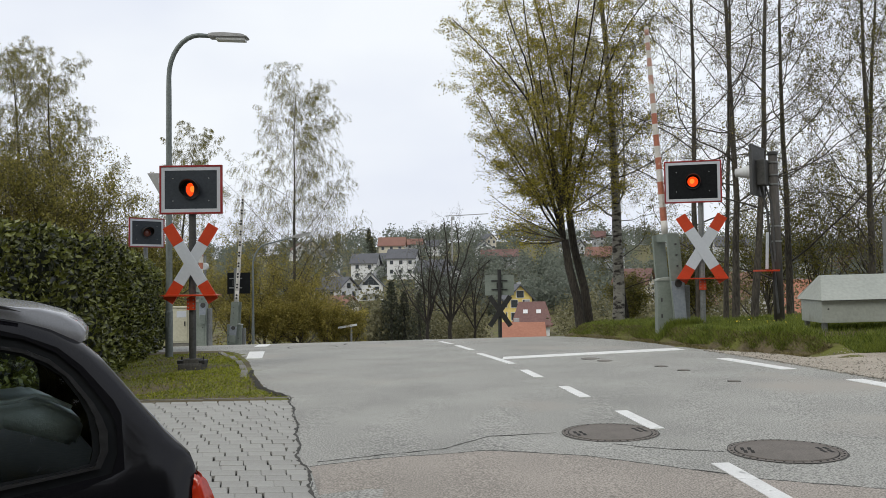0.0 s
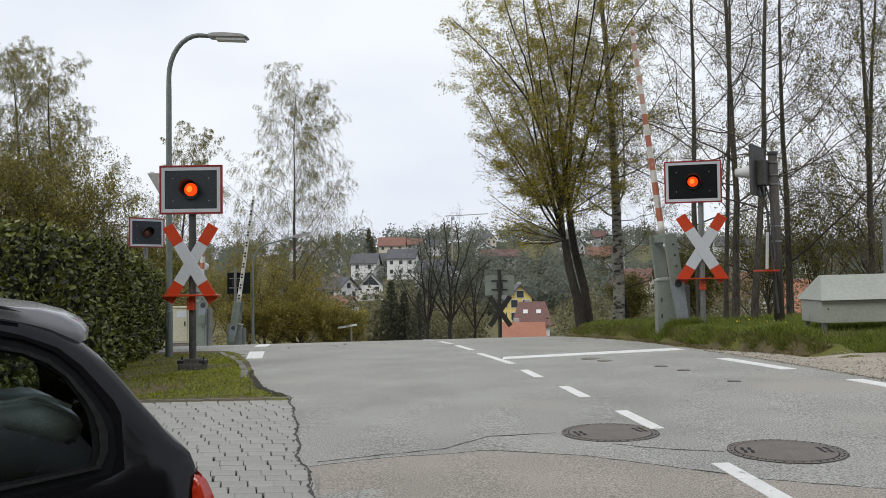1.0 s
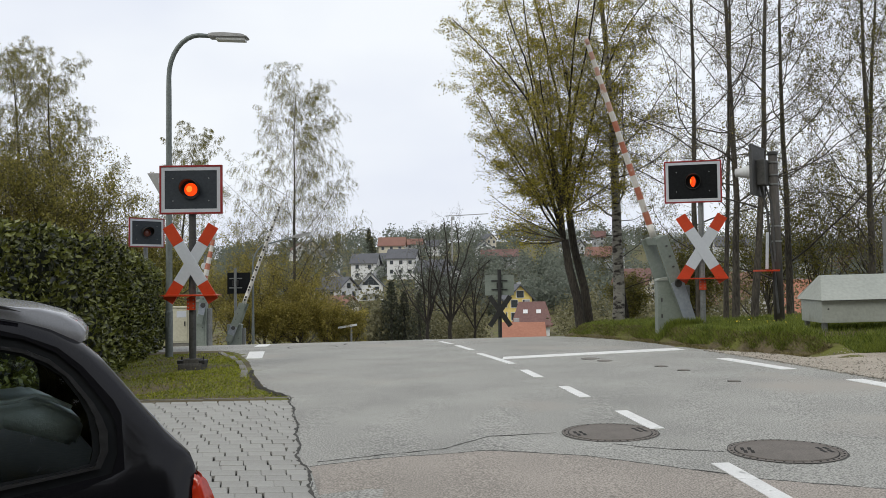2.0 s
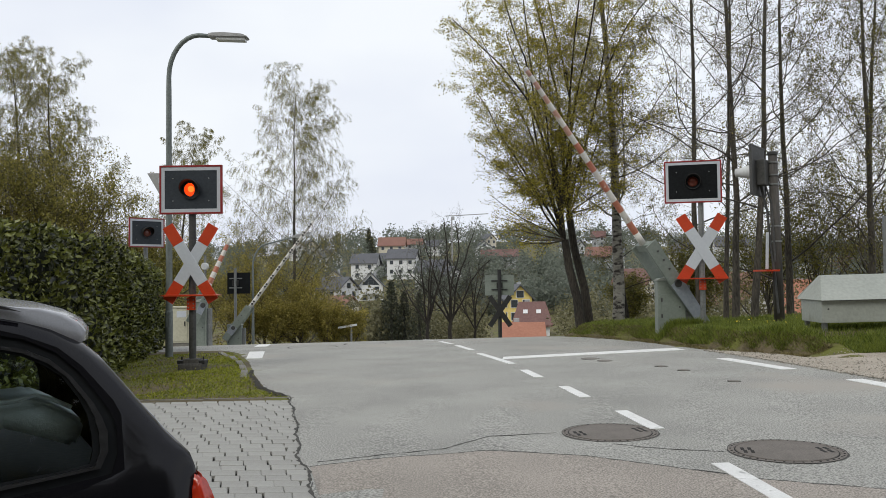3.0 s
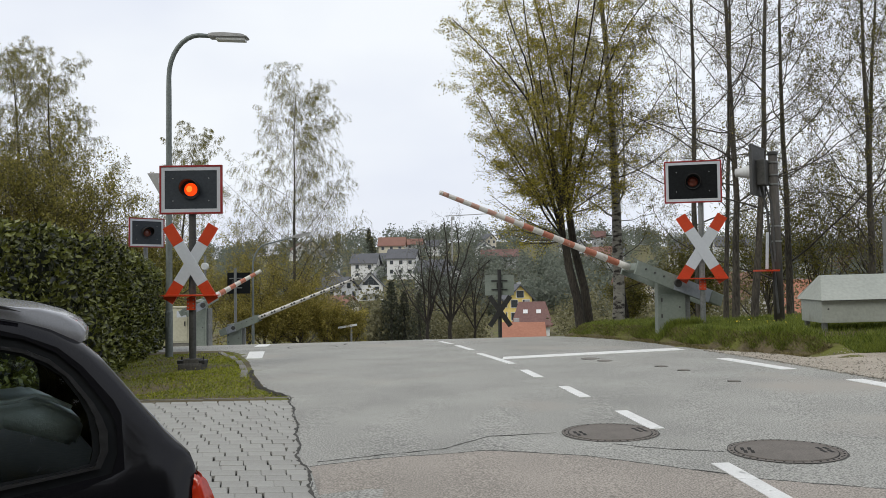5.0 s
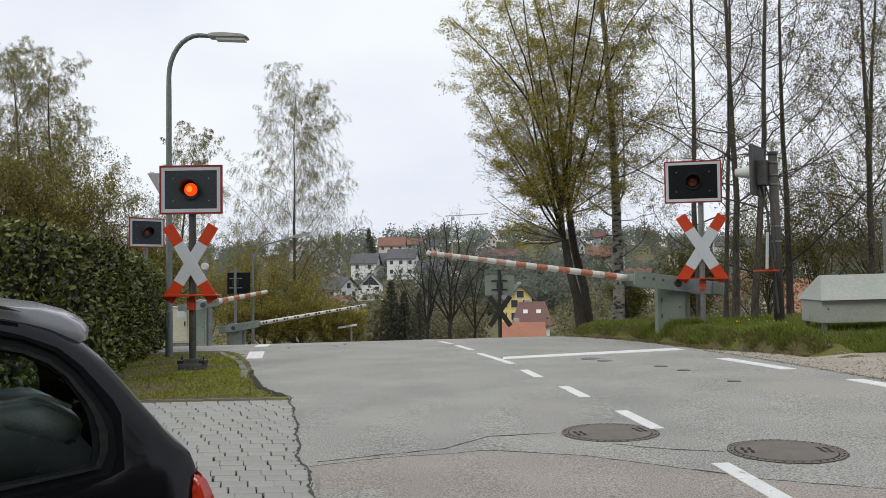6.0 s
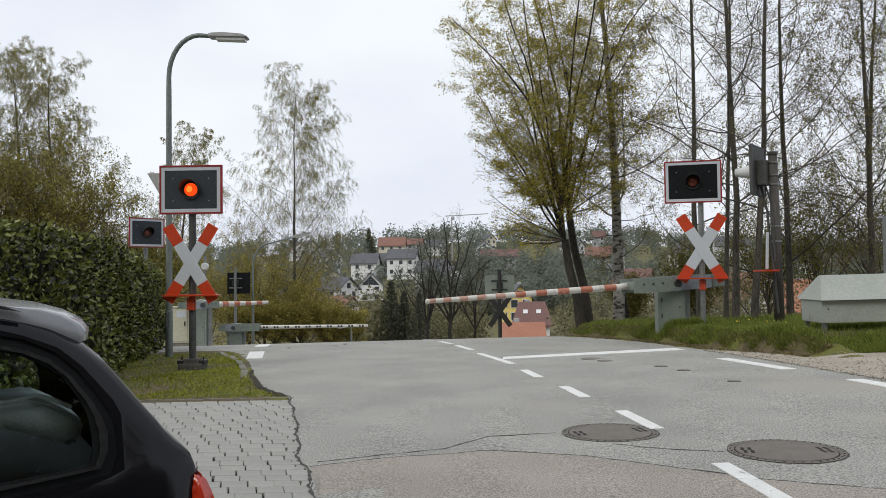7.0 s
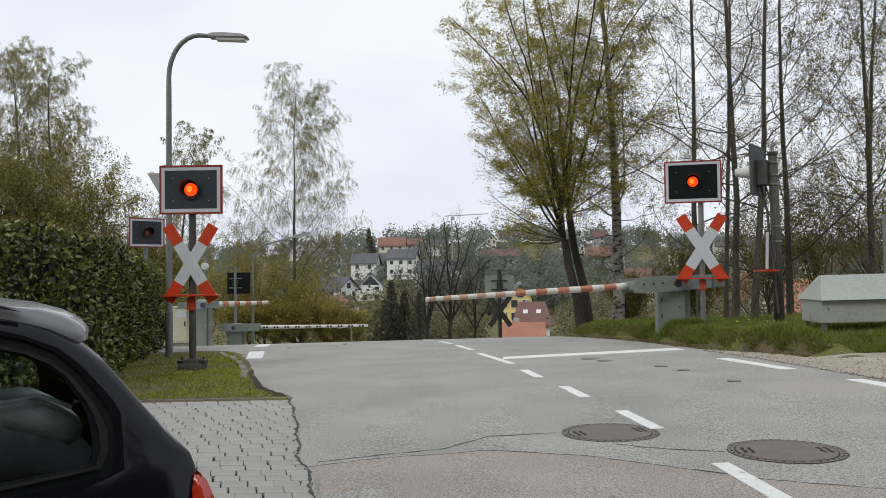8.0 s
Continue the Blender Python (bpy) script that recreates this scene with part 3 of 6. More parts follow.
def crack(name, points, width, seed):
    """A ragged tarred crack in the asphalt."""
    rnd = random.Random(seed)
    v, f = [], []
    line = []
    for (x0, y0), (x1, y1) in zip(points, points[1:]):
        n = max(2, int(math.hypot(x1 - x0, y1 - y0) / 0.06))
        for i in range(n):
            line.append((x0 + (x1 - x0) * i / n, y0 + (y1 - y0) * i / n))
    drift = 0.0
    for i, (x, y) in enumerate(line):
        drift = drift * 0.8 + rnd.uniform(-0.012, 0.012)
        w = width * rnd.uniform(0.35, 1.3)
        v += [(x, y + drift - w, lz(x, y) + 0.003), (x, y + drift + w, lz(x, y) + 0.003)]
    for i in range(len(line) - 1):
        f.append((2 * i, 2 * i + 2, 2 * i + 3, 2 * i + 1))
    return tagged(from_arrays(name, v, f, CRACK, None, "dark crack in the worn asphalt"), "", "crack", "", "structure")


def build_ground_details():
    manhole(1.31, 6.64, 0.375, 10)
    manhole(2.365, 5.80, 0.385, -6)
    for x, y, r in ((2.28, 13.0, 0.13), (2.42, 12.55, 0.10), (2.98, 11.45, 0.075), (3.12, 10.85, 0.07), (3.32, 9.55, 0.065)):
        ob = thing("road_cap", pose(x, y, lz(x, y)), "small dark iron cap in the road", "road cap", "road caps")
        bm = bmn()
        tube(bm, [(0, 0, -0.01), (0, 0, 0.006), (0, 0, 0.009)], [r, r, r - 0.012], 20)
        part("cap", bm, IRON, ob)
        bm = bmn()
        tube(bm, [(0, 0, -0.012), (0, 0, 0.004)], r + 0.014, 20)
        part("collar", bm, CRACK, ob)
    for x, y, r in ((-3.1, 19.6, 0.55), (-2.0, 21.0, 0.5)):
        ob = thing("road_cap", pose(x, y, lz(x, y)), "worn dark cover in the crossing road", "road cap", "road caps")
        bm = bmn()
        tube(bm, [(0, 0, -0.01), (0, 0, 0.008)], r, 28)
        part("cap", bm, ASPHALT, ob)
        bm = bmn()
        tube(bm, [(0, 0, -0.012), (0, 0, 0.005)], r + 0.035, 28)
        part("collar", bm, CRACK, ob)
    # patch of lighter reddish asphalt in the foreground
    rows = []
    y = -4.0
    far = lambda x: float(np.interp(x, (-0.95, -0.42, 0.3, 0.98, 1.9, 3.4), (5.72, 5.93, 6.08, 5.82, 5.05, 4.3)))
    v, f = [], []
    nx, ny = 60, 12
    for i in range(nx + 1):
        x = -0.93 + 4.2 * i / nx
        for j in range(ny + 1):
            yy = -4 + (far(x) + 4) * j / ny
            xx = max(x, float(road_left(yy)) + 0.03)
            v.append((xx, yy, lz(xx, yy) + 0.0025))
    for i in range(nx):
        for j in range(ny):
            o = i * (ny + 1) + j
            f.append((o, o + ny + 1, o + ny + 2, o + 1))
    tagged(from_arrays("road_patch", v, f, ASPHALT_PATCH, None, "patch of reddish coarse asphalt", True), "", "road", "", "structure")
    crack("crack", [(-0.93, 5.72), (-0.42, 5.93), (0.3, 6.08), (0.98, 5.82), (1.9, 5.05), (3.3, 4.35)], 0.011, 1)
    crack("crack", [(-0.9, 5.85), (0.0, 6.2), (0.35, 6.6), (0.95, 6.68)], 0.008, 2)
    crack("crack", [(1.25, 6.2), (1.6, 5.95), (2.0, 5.8)], 0.010, 3)
    # broken edge between asphalt and paving
    rnd = random.Random(9)
    v, f = [], []
    y = 4.2
    while y < 9.4:
        x = float(road_left(y)) + 0.016 * math.sin(y * 7.0) + rnd.uniform(-0.010, 0.010)
        w = rnd.uniform(0.004, 0.017)
        v += [(x - w, y, lz(x, y) + 0.004), (x + w, y, lz(x, y) + 0.004)]
        y += 0.05
    f = [(2 * i, 2 * i + 1, 2 * i + 3, 2 * i + 2) for i in range(len(v) // 2 - 1)]
    tagged(from_arrays("edge_crack", v, f, CRACK, None, "crumbled dark edge of the asphalt"), "", "crack", "", "structure")
    v, f = [], []
    pts = ((-1.8, 9.3), (-2.03, 9.75), (-2.3, 10.3), (-2.45, 10.9), (-2.75, 11.8), (-2.9, 12.6))
    for i in range(50):
        t = i / 49 * (len(pts) - 1)
        k = min(int(t), len(pts) - 2)
        x = pts[k][0] + (pts[k + 1][0] - pts[k][0]) * (t - k)
        y = pts[k][1] + (pts[k + 1][1] - pts[k][1]) * (t - k)
        w = rnd.uniform(0.03, 0.09) * (1.2 - i / 60)
        v += [(x - w, y, lz(x, y) + 0.006), (x + w * 0.7, y, lz(x, y) + 0.006)]
    f = [(2 * i, 2 * i + 1, 2 * i + 3, 2 * i + 2) for i in range(49)]
    tagged(from_arrays("earth_edge", v, f, EARTH, None, "dark earth and debris at the lawn's edge"), "", "earth", "", "structure")


def build_paving():
    """Grey concrete pavers between the car and the road; joints lie lower."""
    rows = []
    y = -4.0
    while y < 9.0:
        rows.append((y, -8.5, float(road_left(y)) - 0.01))
        y += 0.15
    bed = strip("pavement", rows, JOINT, "grey interlocking concrete paving", -0.02, 16, "pavement")
    rnd = random.Random(3)
    w, d, gap = 0.172, 0.150, 0.0065
    meshes = []
    for k in range(4):
        bm = bmn()
        box(bm, (0, 0, 0), (w - gap, d - 0.004, 0.04))
        tops = [e for e in bm.edges if all(v.co.z > 0 for v in e.verts)]
        bmesh.ops.bevel(bm, geom=tops, offset=0.004, segments=1, affect="EDGES")
        for v in bm.verts:
            v.co += Vector((rnd.uniform(-1, 1) * 0.003 - 0.30 * v.co.y, rnd.uniform(-1, 1) * 0.0015, 0))
        me = bpy.data.meshes.new("paver")
        bm.to_mesh(me)
        bm.free()
        me.materials.append(PAVER)
        meshes.append(me)
    rest_v, rest_f, count = [], [], 0
    slope = math.radians(-4)
    j = 0
    y = 0.0
    while True:
        y = 8.98 - d * (j + 0.5)
        if y < -2.0:
            break
        drift = rnd.uniform(-0.03, 0.03)
        for i in range(52):
            off = (0.5 if j % 2 else 0.0) * w + drift
            x = -8.4 + off + w * i + rnd.uniform(-0.006, 0.006)
            yy = y - (x + 1.7) * 0.06
            limit = float(road_left(yy)) + 0.008
            if x - w / 2 > limit or yy > 9.15 or x < -6.2:
                continue
            ww = 1.0
            if x + w / 2 > limit:
                ww = (limit - (x - w / 2)) / w
                if ww < 0.04:
                    continue
                x = (x - w / 2 + limit) / 2
            z = lz(x, yy) - 0.018 + rnd.uniform(-0.0015, 0.0015)
            m = pose(x, yy, z, rnd.uniform(-0.35, 0.35), rnd.uniform(-0.35, 0.35), -3.4 + rnd.uniform(-0.5, 0.5)) @ Matrix.Diagonal((ww, 1, 1, 1))
            seen = x > -3.3 and yy > 4.6 and x > -0.33 * yy - 0.55
            me = meshes[rnd.randrange(4)]
            if seen and count < 620:
                ob = new("paver", me)
                ob.parent = bed
                ob.matrix_world = m
                count += 1
            else:
                o = len(rest_v)
                rest_v += [tuple(m @ v.co) for v in me.vertices]
                for p in me.polygons:
                    ids = [o + q for q in p.vertices]
                    rest_f.append(ids if len(ids) == 4 else ids[:4])
        j += 1
    if rest_v:
        ob = from_arrays("pavers", rest_v, rest_f, PAVER, bed)
        tagged(ob, "", "", "", "stuff")
    # edging stones between paving and lawn
    n = 9
    for i in range(n):
        x = -1.82 - 0.34 * i
        y = 9.17 - (x + 1.7) * 0.06 + rnd.uniform(-0.01, 0.01)
        bm = bmn()
        box(bm, (0, 0, 0), (0.325, 0.045, 0.22), 0.008)
        ob = part("edging_stone", bm, KERB, bed)
        ob.matrix_world = pose(x, y, lz(x, y) - 0.105, 0, 0, -3.4 + rnd.uniform(-1, 1))
    # kerb of the lawn along the road
    kerb = tagged(new("kerb"), "low worn concrete kerb round the lawn", "kerb", "", "structure")
    for (x, y), (x2, y2) in (((-2.72, 11.5), (-2.92, 12.4)), ((-2.93, 12.45), (-3.2, 13.4)), ((-3.21, 13.45), (-3.5, 14.4)), ((-3.52, 14.45), (-3.95, 15.7)), ((-3.97, 15.75), (-4.6, 17.3))):
        bm = bmn()
        L = math.hypot(x2 - x, y2 - y)
        box(bm, (0, 0, 0), (L - 0.01, 0.10, 0.2), 0.012)
        ob = part("kerb_stone", bm, KERB, kerb)
        cx, cy = (x + x2) / 2, (y + y2) / 2
        ob.matrix_world = pose(cx - 0.06, cy, lz(cx, cy) - 0.086, 0, 0, math.degrees(math.atan2(y2 - y, x2 - x)))


build_markings()
build_ground_details()


# ---- signals and barriers ----
MOVES = []


def ring_frame(bm, w, h, border, y0, y1):
    """A flat rectangular frame."""
    for cx, cz, sx, sz in ((0, h / 2 - border / 2, w, border), (0, -h / 2 + border / 2, w, border),
                           (-w / 2 + border / 2, 0, border, h - 2 * border), (w / 2 - border / 2, 0, border, h - 2 * border)):
        box(bm, (cx, (y0 + y1) / 2, cz), (sx, y1 - y0, sz), 0.003)
    return bm


def lamp_rows(first_on, first_off, period=1.075):
    """Rows over the full length for an added insert: lit side forward and away imitates blinking."""
    events = []
    for k in range(-2, 10):
        events += [(first_on + k * period, 1), (first_off + k * period, 0)]
    events.sort()
    state = [e for e in events if e[0] <= 0.0][-1][1]
    rows = [(0.0, 0.0 if state else 180.0)]
    angle = rows[0][1]
    for t, on in events:
        if t <= 0.02 or t > 7.95:
            continue
        rows.append((t - 2 / 30, angle))
        for s in (1, 2, 3):
            rows.append((t - 2 / 30 + s / 30, angle + 60 * s))
        angle += 180
    rows.append((8.0, angle))
    return rows


def signal_panel(ob, cz, w, h, panel, front=-1, moving=None, hood=True, turn=0.0, depth=0.0, across=0.0):
    """Light signal plate: red rim, white border, dark panel, hooded round lamp. It faces -y."""
    m = pose(across, depth, cz, 0, 0, turn)
    bm = bmn()
    ring_frame(bm, w, h, 0.028, -0.030, 0.02)
    p = part("rim", bm, SIGN_DARK_RED, ob, "dark red rim")
    p.matrix_local = m
    bm = bmn()
    ring_frame(bm, w - 0.056, h - 0.056, 0.055, -0.024, 0.012)
    p = part("border", bm, SIGN_WHITE, ob, "white reflective border")
    p.matrix_local = m
    bm = bmn()
    box(bm, (0, -0.004, 0), (w - 0.165, 0.03, h - 0.165), 0.003)
    p = part("panel", bm, panel, ob)
    p.matrix_local = m
    for sx in (-1, 1):
        for sz in (-1, 1):
            bm = bmn()
            tube(bm, [(0, 0, 0), (0, -0.006, 0), (0, -0.009, 0)], [0.011, 0.011, 0.006], 8)
            b = part("bolt", bm, GALV, ob)
            b.matrix_local = m @ pose(sx * w * 0.285, -0.018, sz * h * 0.23)
    # housing: hollow drum and hood
    R, n = 0.15, 28
    bm = bmn()
    rings = [[bm.verts.new((r * math.cos(a), y, r * math.sin(a))) for a in (6.2832 * i / n for i in range(n))]
             for r, y in ((0.02, 0.12), (R, 0.12), (R, -0.05), (R - 0.012, -0.05), (R - 0.012, 0.11), (0.02, 0.11))]
    for a, b in zip(rings, rings[1:]):
        for i in range(n):
            bm.faces.new((a[i], a[(i + 1) % n], b[(i + 1) % n], b[i]))
    bmesh.ops.recalc_face_normals(bm, faces=bm.faces)
    p = part("lamp_housing", bm, BLACK, ob)
    p.matrix_local = m
    if hood:
        bm = bmn()
        ro, ri = [], []
        for i in range(19):
            a = math.radians(-25 + 230 * i / 18)
            reach = -0.05 - 0.16 * max(0.0, math.sin(max(0.0, min(1.0, (i / 18))) * math.pi)) ** 0.6
            row = []
            for r, y in ((R + 0.004, -0.04), (R + 0.004, reach), (R - 0.006, reach), (R - 0.006, -0.04)):
                row.append(bm.verts.new((r * math.cos(a), y, r * math.sin(a))))
            ro.append(row)
        for a, b in zip(ro, ro[1:]):
            for k in range(4):
                bm.faces.new((a[k], a[(k + 1) % 4], b[(k + 1) % 4], b[k]))
        bmesh.ops.recalc_face_normals(bm, faces=bm.faces)
        p = part("hood", bm, BLACK, ob)
        p.matrix_local = m
    # made-up insert imitates blinking: turns about its upright axis, lit face and dark face
    def dome(name, sign, material, core=None):
        bm = bmn()
        rr = []
        for r, y in ((0.112, 0.0), (0.103, 0.022), (0.075, 0.04), (0.035, 0.05)):
            rr.append([bm.verts.new((r * math.cos(a), sign * y, r * math.sin(a))) for a in (6.2832 * i / 20 for i in range(20))])
        for a, b in zip(rr, rr[1:]):
            for i in range(20):
                bm.faces.new((a[i], a[(i + 1) % 20], b[(i + 1) % 20], b[i]))
        bm.faces.new(rr[-1])
        bmesh.ops.recalc_face_normals(bm, faces=bm.faces)
        return part(name, bm, material, ins, "", True)
    ins = part("lamp_insert", tube(bmn(), [(0, -0.004, 0), (0, 0.004, 0)], 0.124, 20), BLACK, ob)
    ins.matrix_local = m
    dome("lit_lens", -1, LAMP_LIT)
    bm = bmn()
    bmesh.ops.create_uvsphere(bm, u_segments=14, v_segments=8, radius=0.052)
    bmesh.ops.scale(bm, vec=(1, 0.25, 1), verts=bm.verts)
    bmesh.ops.translate(bm, vec=(-0.012, -0.044, 0.006), verts=bm.verts)
    part("bright_spot", bm, LAMP_CORE, ins)
    dome("dark_lens", 1, LAMP_DARK)
    if moving:
        MOVES.append((ins, [(t, m @ pose(0, 0, 0, 0, 0, a)) for t, a in lamp_rows(*moving)]))
    else:
        ins.matrix_local = m @ pose(0, 0, 0, 0, 0, 180)


def cross_sign(ob, cz, half_w, half_h, width, y, back=False):
    """Saint Andrew's cross of two bars: white with red ends, bent a little in the middle plane."""
    L = math.hypot(half_w, half_h)
    a = math.degrees(math.atan2(half_h, half_w))
    for k, ang in enumerate((a, 180 - a)):
        bm = bmn()
        box(bm, (0, 0, 0), (2 * (L - 0.33), 0.02, width), 0.003)
        arm = part("cross_arm", bm, BLACK if back else SIGN_WHITE, ob)
        arm.matrix_local = pose(0, y - 0.012 * k, cz, 0, -ang, 0)
        for s in (-1, 1):
            bm = bmn()
            box(bm, (s * (L - 0.165), 0, 0), (0.328, 0.022, width), 0.003)
            part("red_end", bm, BLACK if back else SIGN_RED, arm, "" if back else "orange-red end of the cross arm")


def crossing_signal(x, y, post_h, cz, w, h, panel, xz, moving, name_label, turn=0.0, post_mat=GALV, px=0.0, xx=0.0, half=(0.36, 0.66), arm_w=0.18, bar_z=1.05, bar_w=0.95, cross=True, footing=True):
    ob = thing("crossing_signal", pose(x, y, lz(x, y), 0, 0, turn), name_label, "railway signal", "crossing signals")
    bm = bmn()
    tube(bm, [(0, 0.06, -0.1), (0, 0.06, post_h)], 0.055, 16)
    part("post", bm, post_mat, ob)
    if footing:
        bm = bmn()
        box(bm, (0, 0.06, 0.0), (0.38, 0.32, 0.2), 0.03)
        box(bm, (0, 0.06, 0.12), (0.24, 0.22, 0.1), 0.02)
        part("foundation", bm, STONE_DARK, ob)
    for s in (-1, 1) if footing else ():
        bm = bmn()
        box(bm, (s * 0.17, 0.06, 0.12), (0.09, 0.2, 0.06), 0.012)
        tube(bm, [(s * 0.17, 0.06, 0.13), (s * 0.17, 0.06, 0.20)], 0.014, 8)
        part("anchor", bm, BLACK, ob)
    for z in (cz - h * 0.3, cz + h * 0.3):
        bm = bmn()
        box(bm, (px, 0.03, z), (0.3, 0.03, 0.05), 0.004)
        tube(bm, [(0, 0.06, z - 0.025), (0, 0.06, z + 0.025)], 0.066, 14)
        part("bracket", bm, GALV, ob)
    signal_panel(ob, cz, w, h, panel, moving=moving, across=px)
    if not cross:
        return ob
    cross_sign(ob, xz, half[0], half[1], arm_w, -0.03)
    bm = bmn()
    tube(bm, [(0, 0.06, xz - 0.03), (0, 0.06, xz + 0.03)], 0.068, 14)
    box(bm, (0, 0.02, xz), (0.2, 0.05, 0.05), 0.004)
    part("bracket", bm, GALV, ob)
    bm = bmn()
    v = [(-bar_w / 2, 0.0), (-bar_w / 2 + 0.1, 0.014), (bar_w / 2 - 0.1, 0.014), (bar_w / 2, 0.0), (bar_w / 2 - 0.1, -0.012), (-bar_w / 2 + 0.1, -0.012)]
    prism(bm, v, -0.12, 0.05, pose(0, 0, bar_z))
    part("red_bar", bm, SIGN_RED, ob, "orange-red angled cross bar")
    bm = bmn()
    box(bm, (0, -0.015, bar_z - 0.13), (0.135, 0.02, 0.2), 0.005)
    plate = part("red_plate", bm, SIGN_RED, ob, "small orange-red bolted plate")
    for sx in (-1, 1):
        for sz in (-1, 0, 1):
            bm = bmn()
            tube(bm, [(sx * 0.04, -0.025, bar_z - 0.13 + sz * 0.06), (sx * 0.04, -0.033, bar_z - 0.13 + sz * 0.06)], 0.012, 8)
            part("bolt", bm, GALV, plate)
    return ob


def back_signal(x, y, post_h, cz, w, h, xz, label, turn=0.0, cross=True):
    """A light signal seen from behind: dark plate, rails, lamp box, cross."""
    ob = thing("crossing_signal", pose(x, y, lz(x, y), 0, 0, turn), label, "railway signal", "crossing signals")
    bm = bmn()
    tube(bm, [(0, 0, -0.3), (0, 0, post_h)], 0.085 if cross else 0.06, 14)
    part("post", bm, GALV if not cross else BLACK, ob)
    bm = bmn()
    box(bm, (0 if cross else 0.12, 0.1, cz), (w, 0.03, h), 0.006)
    part("panel", bm, GREEN_STEEL if cross else PANEL_BLACK, ob)
    for z in (cz - h * 0.22, cz + h * 0.22):
        bm = bmn()
        box(bm, (0, 0.07, z), (w * 0.55, 0.04, 0.05), 0.004)
        part("rail", bm, GALV if not cross else BLACK, ob)
    bm = bmn()
    box(bm, (0, 0.03, cz), (0.26, 0.12, 0.24), 0.03)
    part("lamp_housing", bm, BLACK, ob)
    if not cross:
        part("foundation", box(bmn(), (0, 0.06, 0.08), (0.5, 0.4, 0.4), 0.03), KERB, ob)
    if cross:
        cross_sign(ob, xz, 0.46, 0.66, 0.22, -0.12, True)
    return ob


def barrier(x, y, pivot_z, box_w, box_d, root, tip, radius, bands, label, rows, weight, arm_h=0.30, reach=1, turn=0.0, holes=False, cap_h=0.1, uneven=0.0):
    """Boom barrier: pedestal, and an arm with counterweight and boom that turns about the pivot."""
    ground = lz(x, y)
    ob = thing("boom_barrier", pose(x, y, ground, 0, 0, turn), label, "barrier", "boom barriers")
    pz = pivot_z - ground
    still = pose(0, 0, 0, 0, 0, -turn)
    bd = box_d * 0.68
    ped = part("pedestal", box(bmn(), (0, 0.0, (pz + cap_h) / 2 - 0.1), (box_w, bd, pz + cap_h + 0.2), 0.02), GREEN_STEEL, ob)
    bm = bmn()
    prism(bm, [(-box_w / 2 - 0.02, pz + cap_h), (box_w / 2 + 0.02, pz + cap_h), (box_w / 2 - 0.03, pz + cap_h + 0.045), (0.0, pz + cap_h + 0.075), (-box_w / 2 + 0.05, pz + cap_h + 0.045)], -bd / 2 - 0.02, bd / 2 + 0.02)
    lid = part("lid", bm, GREY_HOUSING, ob)
    door = part("door", box(bmn(), (0, -bd / 2 - 0.006, pz * 0.42), (box_w * 0.74, 0.012, pz * 0.66), 0.004), GREEN_STEEL, ob)
    back = part("rear_cover", box(bmn(), (box_w / 2 + 0.06, 0.05, pz * 0.42), (0.12, bd * 0.8, pz * 0.84 + 0.2), 0.02), GALV, ob)
    for p in (ped, lid, door, back):
        p.matrix_local = still
    for z in (0.25, 0.62):
        part("hinge", box(bmn(), (-box_w * 0.36, -bd / 2 - 0.014, pz * z), (0.03, 0.016, 0.08), 0.003), GALV_DARK, door)
    part("lock", tube(bmn(), [(box_w * 0.28, -bd / 2 - 0.01, pz * 0.45), (box_w * 0.28, -bd / 2 - 0.024, pz * 0.45)], 0.018, 10), GALV_DARK, door)
    # moving arm: built with the boom along -x (reach 1 points to -x)
    s = -reach
    bm = bmn()
    plates = ((-box_d / 2 - 0.075, -box_d / 2 - 0.03), (box_d / 2 + 0.03, box_d / 2 + 0.075))
    for y0, y1 in plates:
        prism(bm, [(s * root, -arm_h * 0.47), (s * root, arm_h * 0.47), (s * 0.1, arm_h * 0.5), (-s * weight, arm_h * 0.45), (-s * weight, -arm_h * 0.45), (s * 0.1, -arm_h * 0.5)], y0, y1)
    arm = part("arm", bm, GREEN_STEEL, ob, "grey-green steel lever")
    bm = bmn()
    box(bm, (s * (root - 0.07), 0, 0.01), (0.16, box_d + 0.06, arm_h * 0.5), 0.01)
    part("boom_socket", bm, GREEN_STEEL, arm)
    for y0 in (-box_d / 2 - 0.086, box_d / 2 + 0.086):
        bm = bmn()
        prism(bm, [(s * 0.06, -arm_h * 0.5), (s * 0.06, arm_h * 0.5), (-s * (weight - 0.12), arm_h * 0.44), (-s * (weight - 0.12), -arm_h * 0.44)], y0 - 0.008, y0 + 0.008)
        part("zinc_plate", bm, GALV_BLUE, arm, "bluish zinc reinforcing plate")
    for y0 in (-box_d / 2 - 0.088, box_d / 2 + 0.088):
        bm = bmn()
        box(bm, (-s * (weight - 0.06), y0, 0), (0.3, 0.06, arm_h * 0.84), 0.02)
        part("counterweight", bm, GREEN_STEEL, arm)
        bm = bmn()
        tube(bm, [(0, y0 - 0.03, 0), (0, y0 + 0.03, 0)], 0.08, 14)
        part("pivot_cap", bm, GALV_DARK, arm)
        for k in range(3):
            bm = bmn()
            q = s * root * (0.35 + 0.22 * k)
            tube(bm, [(q, y0 - 0.012, 0.03), (q, y0 + 0.012, 0.03)], 0.02, 8)
            part("bolt", bm, GALV_DARK, arm)
    n = bands
